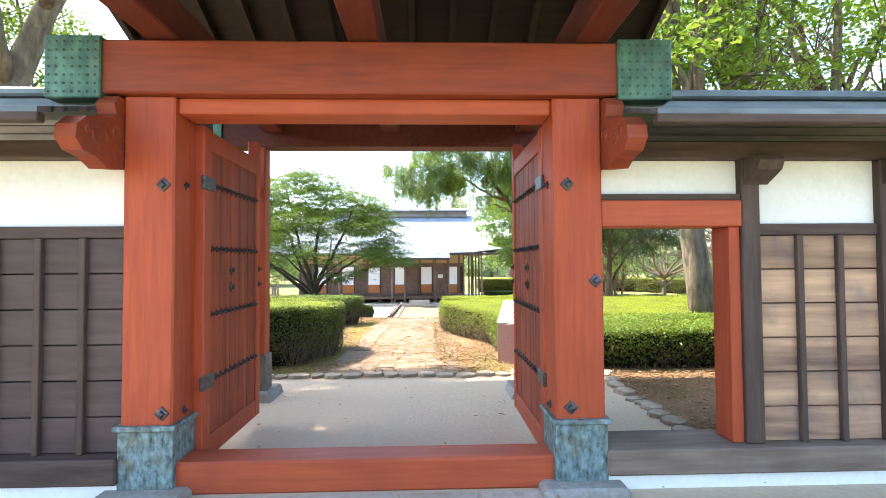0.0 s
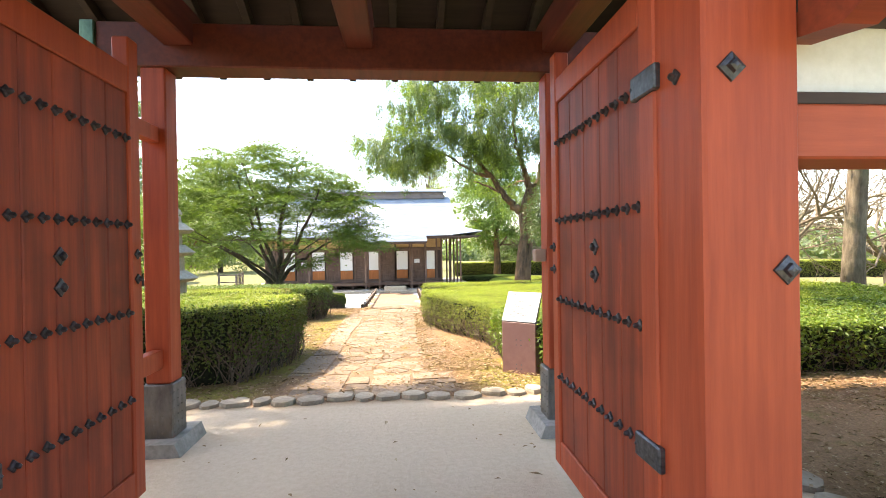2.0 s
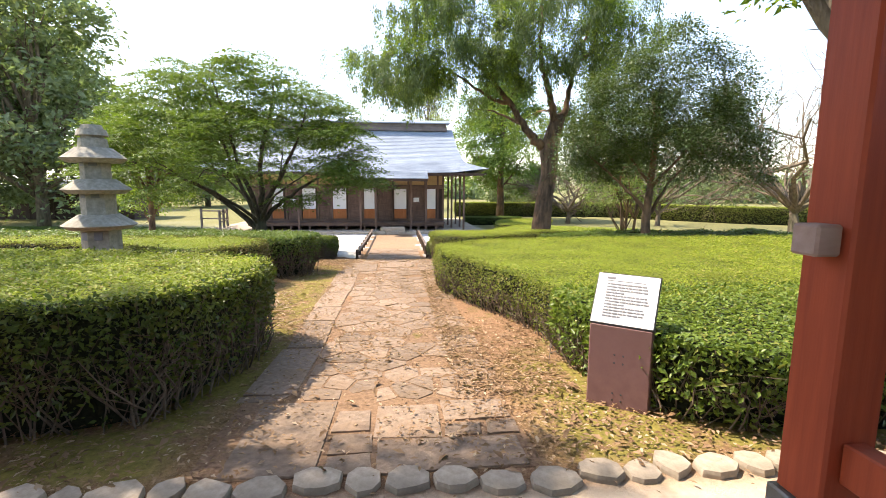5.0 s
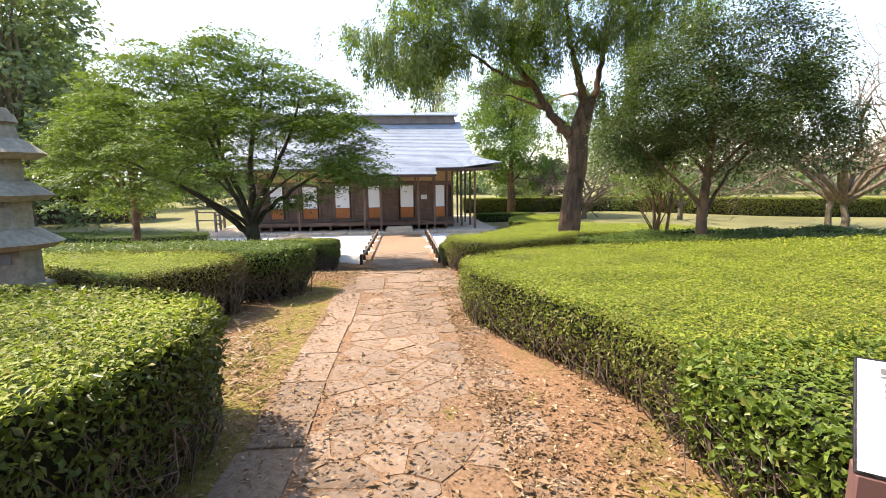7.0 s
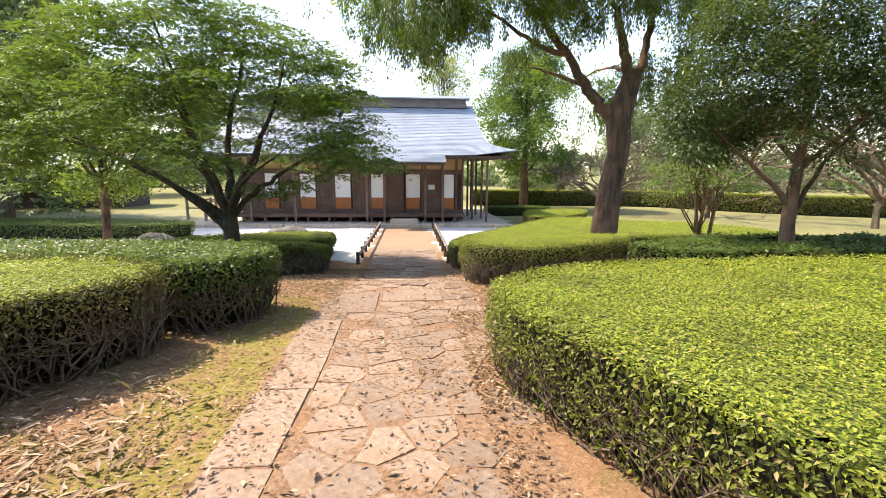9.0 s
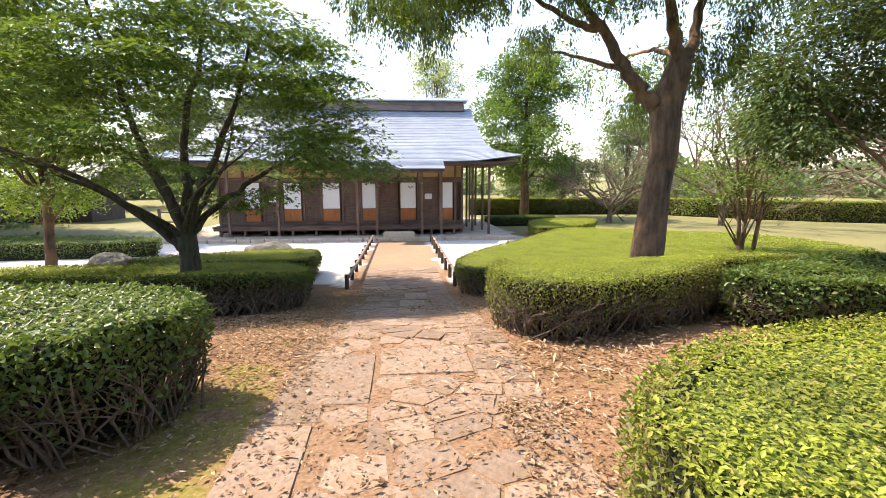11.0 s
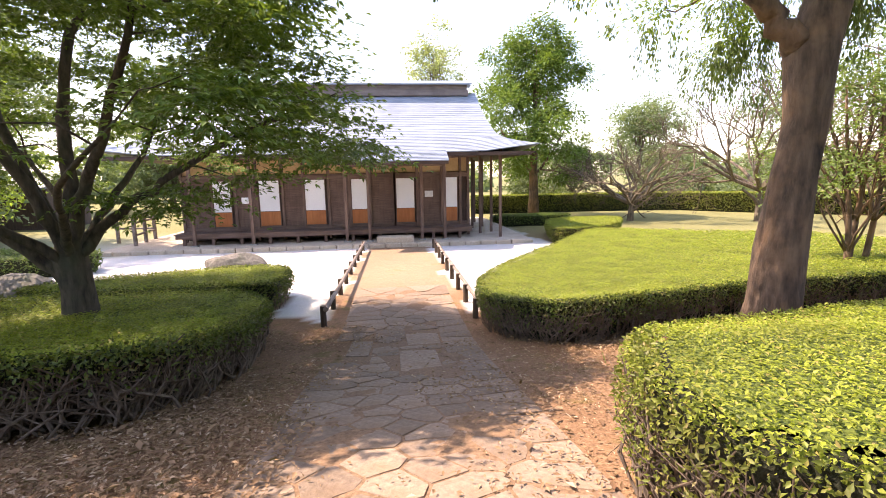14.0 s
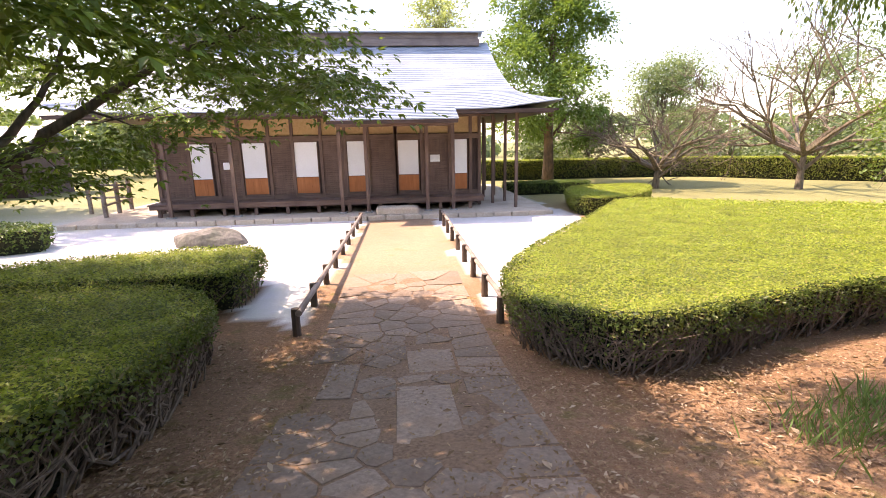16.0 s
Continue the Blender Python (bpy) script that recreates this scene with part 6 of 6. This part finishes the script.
    m = cols + 1
    bed.add(vs, [(j * m + i, j * m + i + 1, (j + 1) * m + i + 1, (j + 1) * m + i) for j in range(len(ys) - 1) for i in range(cols)])
    part("path_bed", bed, M_BED, path, "trodden soil between and over the stones")
    for poly, big in cells:
        cx, cy = sum(p[0] for p in poly) / len(poly), sum(p[1] for p in poly) / len(poly)
        loc = [(x - cx, y - cy) for x, y in poly]
        if not big:
            fine = []
            for i in range(len(loc)):
                a, b = loc[i - 1], loc[i]
                fine += [((a[0] + b[0]) / 2, (a[1] + b[1]) / 2), b]
            loc = [(x * f, y * f) for x, y, f in ((x, y, 1 - 0.03 * abs(noise.noise((x * 9 + cx * 3, y * 9, cy * 3)))) for x, y in fine)]
        area = abs(sum(a[0] * b[1] - b[0] * a[1] for a, b in zip(loc, loc[1:] + loc[:1]))) / 2
        if area < 0.012 or (not big and 8.2 < cy < 13.2 and cx > -0.15 and rr.random() < 0.45):
            continue
        lift = 0.0065 + 0.005 * noise.noise((cx * 1.1, cy * 1.1, 7.0)) + rr.uniform(-0.002, 0.003) + (0.006 if big else 0.0)
        z = float(gz(cx, cy)) + lift
        slope = (float(gz(cx, cy + 0.2)) - float(gz(cx, cy - 0.2))) / 0.4
        me = stone_mesh(loc, 0, 0.07, 0.005, made)
        me.materials.append(M_FLAG)
        if made < 300:
            ob = new("flagstone", me)
            ob.parent = path
            ob.matrix_basis = Matrix.Translation(-path.location) @ Matrix.Translation((cx, cy, z)) @ Euler((math.atan(slope) + rr.normal() * 0.008, rr.normal() * 0.008, 0)).to_matrix().to_4x4()
            made += 1
    return path


flagstones()


M_EDGE = grainy("pale_edging_stone", (0.27, 0.22, 0.16), (0.46, 0.385, 0.295), 18, None, 0.9, (0.2, 0.165, 0.12), 2.5, vary=0.35, bump_s=0.7)


def border_stones():
    b = thing("stone_edging", "row of rounded edging stones between sand and earth", "edging", at=(0, 6.4, 0), kind="structure")
    rr = np.random.default_rng(12)
    x = -8.0
    turn = 0.0
    while turn < 2.6:
        w = rr.uniform(0.13, 0.3)
        n = 8
        loc = [(w * 0.53 * math.cos(2 * math.pi * (k + 0.5) / n) * rr.uniform(0.85, 1.05), 0.115 * math.sin(2 * math.pi * (k + 0.5) / n) * rr.uniform(0.7, 1.15)) for k in range(n)]
        me = stone_mesh(loc, 0, 0.08, 0.02, x)
        me.materials.append(M_EDGE)
        ob = new("edging_stone", me)
        ob.parent = b
        if x < EDGE_X:
            px, py, spin = x + w / 2, 0.03 * rr.normal(), rr.normal() * 0.08
            x += w + 0.005
        else:
            px, py, spin = EDGE_X + 0.03 * rr.normal(), -0.15 - turn, 1.57 + rr.normal() * 0.08
            turn += w + 0.01
        ob.matrix_basis = Matrix.Translation((px, py, 0.035 + rr.uniform(-0.008, 0.012))) @ Euler((0, 0, spin)).to_matrix().to_4x4()
    return b


border_stones()


def front_paving():
    b = thing("front_paving", "pale stone paving slabs before the gate threshold", "paving", at=(MID, 2.6, 0), kind="structure")
    rr = np.random.default_rng(3)
    for j, y in enumerate((2.78, 2.3, 1.8, 1.25)):
        x = GX0 + 0.42 - 0.2 * (j % 2)
        while x < GX1 - 0.55:
            w = rr.uniform(0.5, 0.95)
            part("paving_slab", Geo().box((x, y, -0.1), (min(x + w, GX1 - 0.4) - 0.015, y + 0.37 + 0.06 * (j > 0), 0.012 + 0.006 * rr.random()), 0.015), M_PAVE, b)
            x += w
    return b


M_PAVE = grainy("pale_tuff_slab", (0.36, 0.31, 0.25), (0.52, 0.47, 0.40), 16, None, 0.9, (0.32, 0.26, 0.2), 2.0, vary=0.2, bump_s=0.5)
front_paving()


# ---- fallen leaves and twigs ----
def scatter(n, x0, x1, y0, y1, keep):
    x, y = RNG.uniform(x0, x1, n), RNG.uniform(y0, y1, n)
    d = np.array([noise.noise((a * 0.7, b * 0.7, 4.0)) for a, b in zip(x, y)])
    ok = RNG.random(n) < np.clip(keep(x, y) * (0.55 + 1.1 * d), 0, 1)
    return x[ok], y[ok]


def litter():
    def keep(x, y):
        edge = np.where(y < 12.5, np.clip(np.abs(x + 0.4) / 1.2, 0.6, 1), np.clip(np.abs(x + 0.5) / 1.5, 0.3, 1))
        sand = (y < 6.4) & (x < EDGE_X)
        return edge * np.where(sand, 0.012, 1.0) * np.where((y > 3.4) | sand, 1.0, 0.0)
    x, y = scatter(250000, -5, 6.5, 2.0, 21.5, keep)
    x2, y2 = scatter(26000, 0.1, 1.1, 7.5, 13.5, lambda p, q: np.ones(len(p)))
    x4, y4 = scatter(16000, 2.4, 6.0, 3.6, 7.0, lambda p, q: np.ones(len(p)))
    x3, y3 = scatter(30000, -5.5, -1.3, 13.8, 18.5, lambda p, q: np.ones(len(p)))
    x, y = np.concatenate([x, x2, x3, x4]), np.concatenate([y, y2, y3, y4])
    z = gz(x, y) + 0.018 + RNG.uniform(0, 0.02, len(x))
    P = np.stack([x, y, z], 1)
    D = unit(len(x)) * np.array([1, 1, 0.12])
    N = unit(len(x), 2.5)
    s = RNG.uniform(0.018, 0.054, len(x)) * np.where(RNG.random(len(x)) < 0.06, 1.9, 1)
    return leaves_mesh("fallen_leaves", M_DRY, P, D, N, s, 0.42, 0.12)


solo("fallen_leaves", litter(), None, "dry brown leaves strewn over the ground", "leaves", kind="stuff")


def bamboo_litter():
    x = np.concatenate([RNG.normal(1.6, 0.8, 350), RNG.normal(-2.35, 0.35, 420), RNG.normal(2.6, 0.8, 160)])
    y = np.concatenate([RNG.normal(14.0, 0.5, 350), RNG.normal(10.4, 0.7, 420), RNG.normal(13.8, 0.5, 160)])
    P = np.stack([x, y, gz(x, y) + RNG.uniform(0.02, 0.06, len(x))], 1)
    return leaves_mesh("straw_litter", M_STRAW, P, unit(len(x)) * np.array([1, 1, 0.15]), unit(len(x), 2), RNG.uniform(0.05, 0.16, len(x)), 0.2, 0.06)


M_STRAW = leaf_mat("pale_straw_leaves", (0.27, 0.175, 0.105), (0.47, 0.35, 0.24), 0.1, 0.8)
solo("straw_litter", bamboo_litter(), None, "long pale dead leaves lying in drifts", "leaves", kind="stuff")


def grass_tufts():
    cs = [(3.2, 18.6, 500, 0.6), (2.4, 18.4, 200, 0.5), (0.62, 11.4, 25, 0.1), (1.0, 10.6, 25, 0.1)]
    P, D, S = [], [], []
    for cx, cy, n, r in cs:
        x, y = RNG.normal(cx, r * 0.5, n), RNG.normal(cy, r * 0.4, n)
        P.append(np.stack([x, y, gz(x, y)], 1))
        D.append(unit(n) * 0.6 + np.array([0, 0, 1.0]))
        S.append(RNG.uniform(0.1, 0.28, n))
    P, D, S = map(np.concatenate, (P, D, S))
    return leaves_mesh("grass_tufts", M_BLADE, P, D, unit(len(P)), S, 0.06, 0.02)


M_BLADE = leaf_mat("grass_blades", (0.06, 0.12, 0.03), (0.16, 0.25, 0.07), 0.3)
solo("grass_tufts", grass_tufts(), None, "tufts of long green grass between hedges", "grass", kind="stuff")
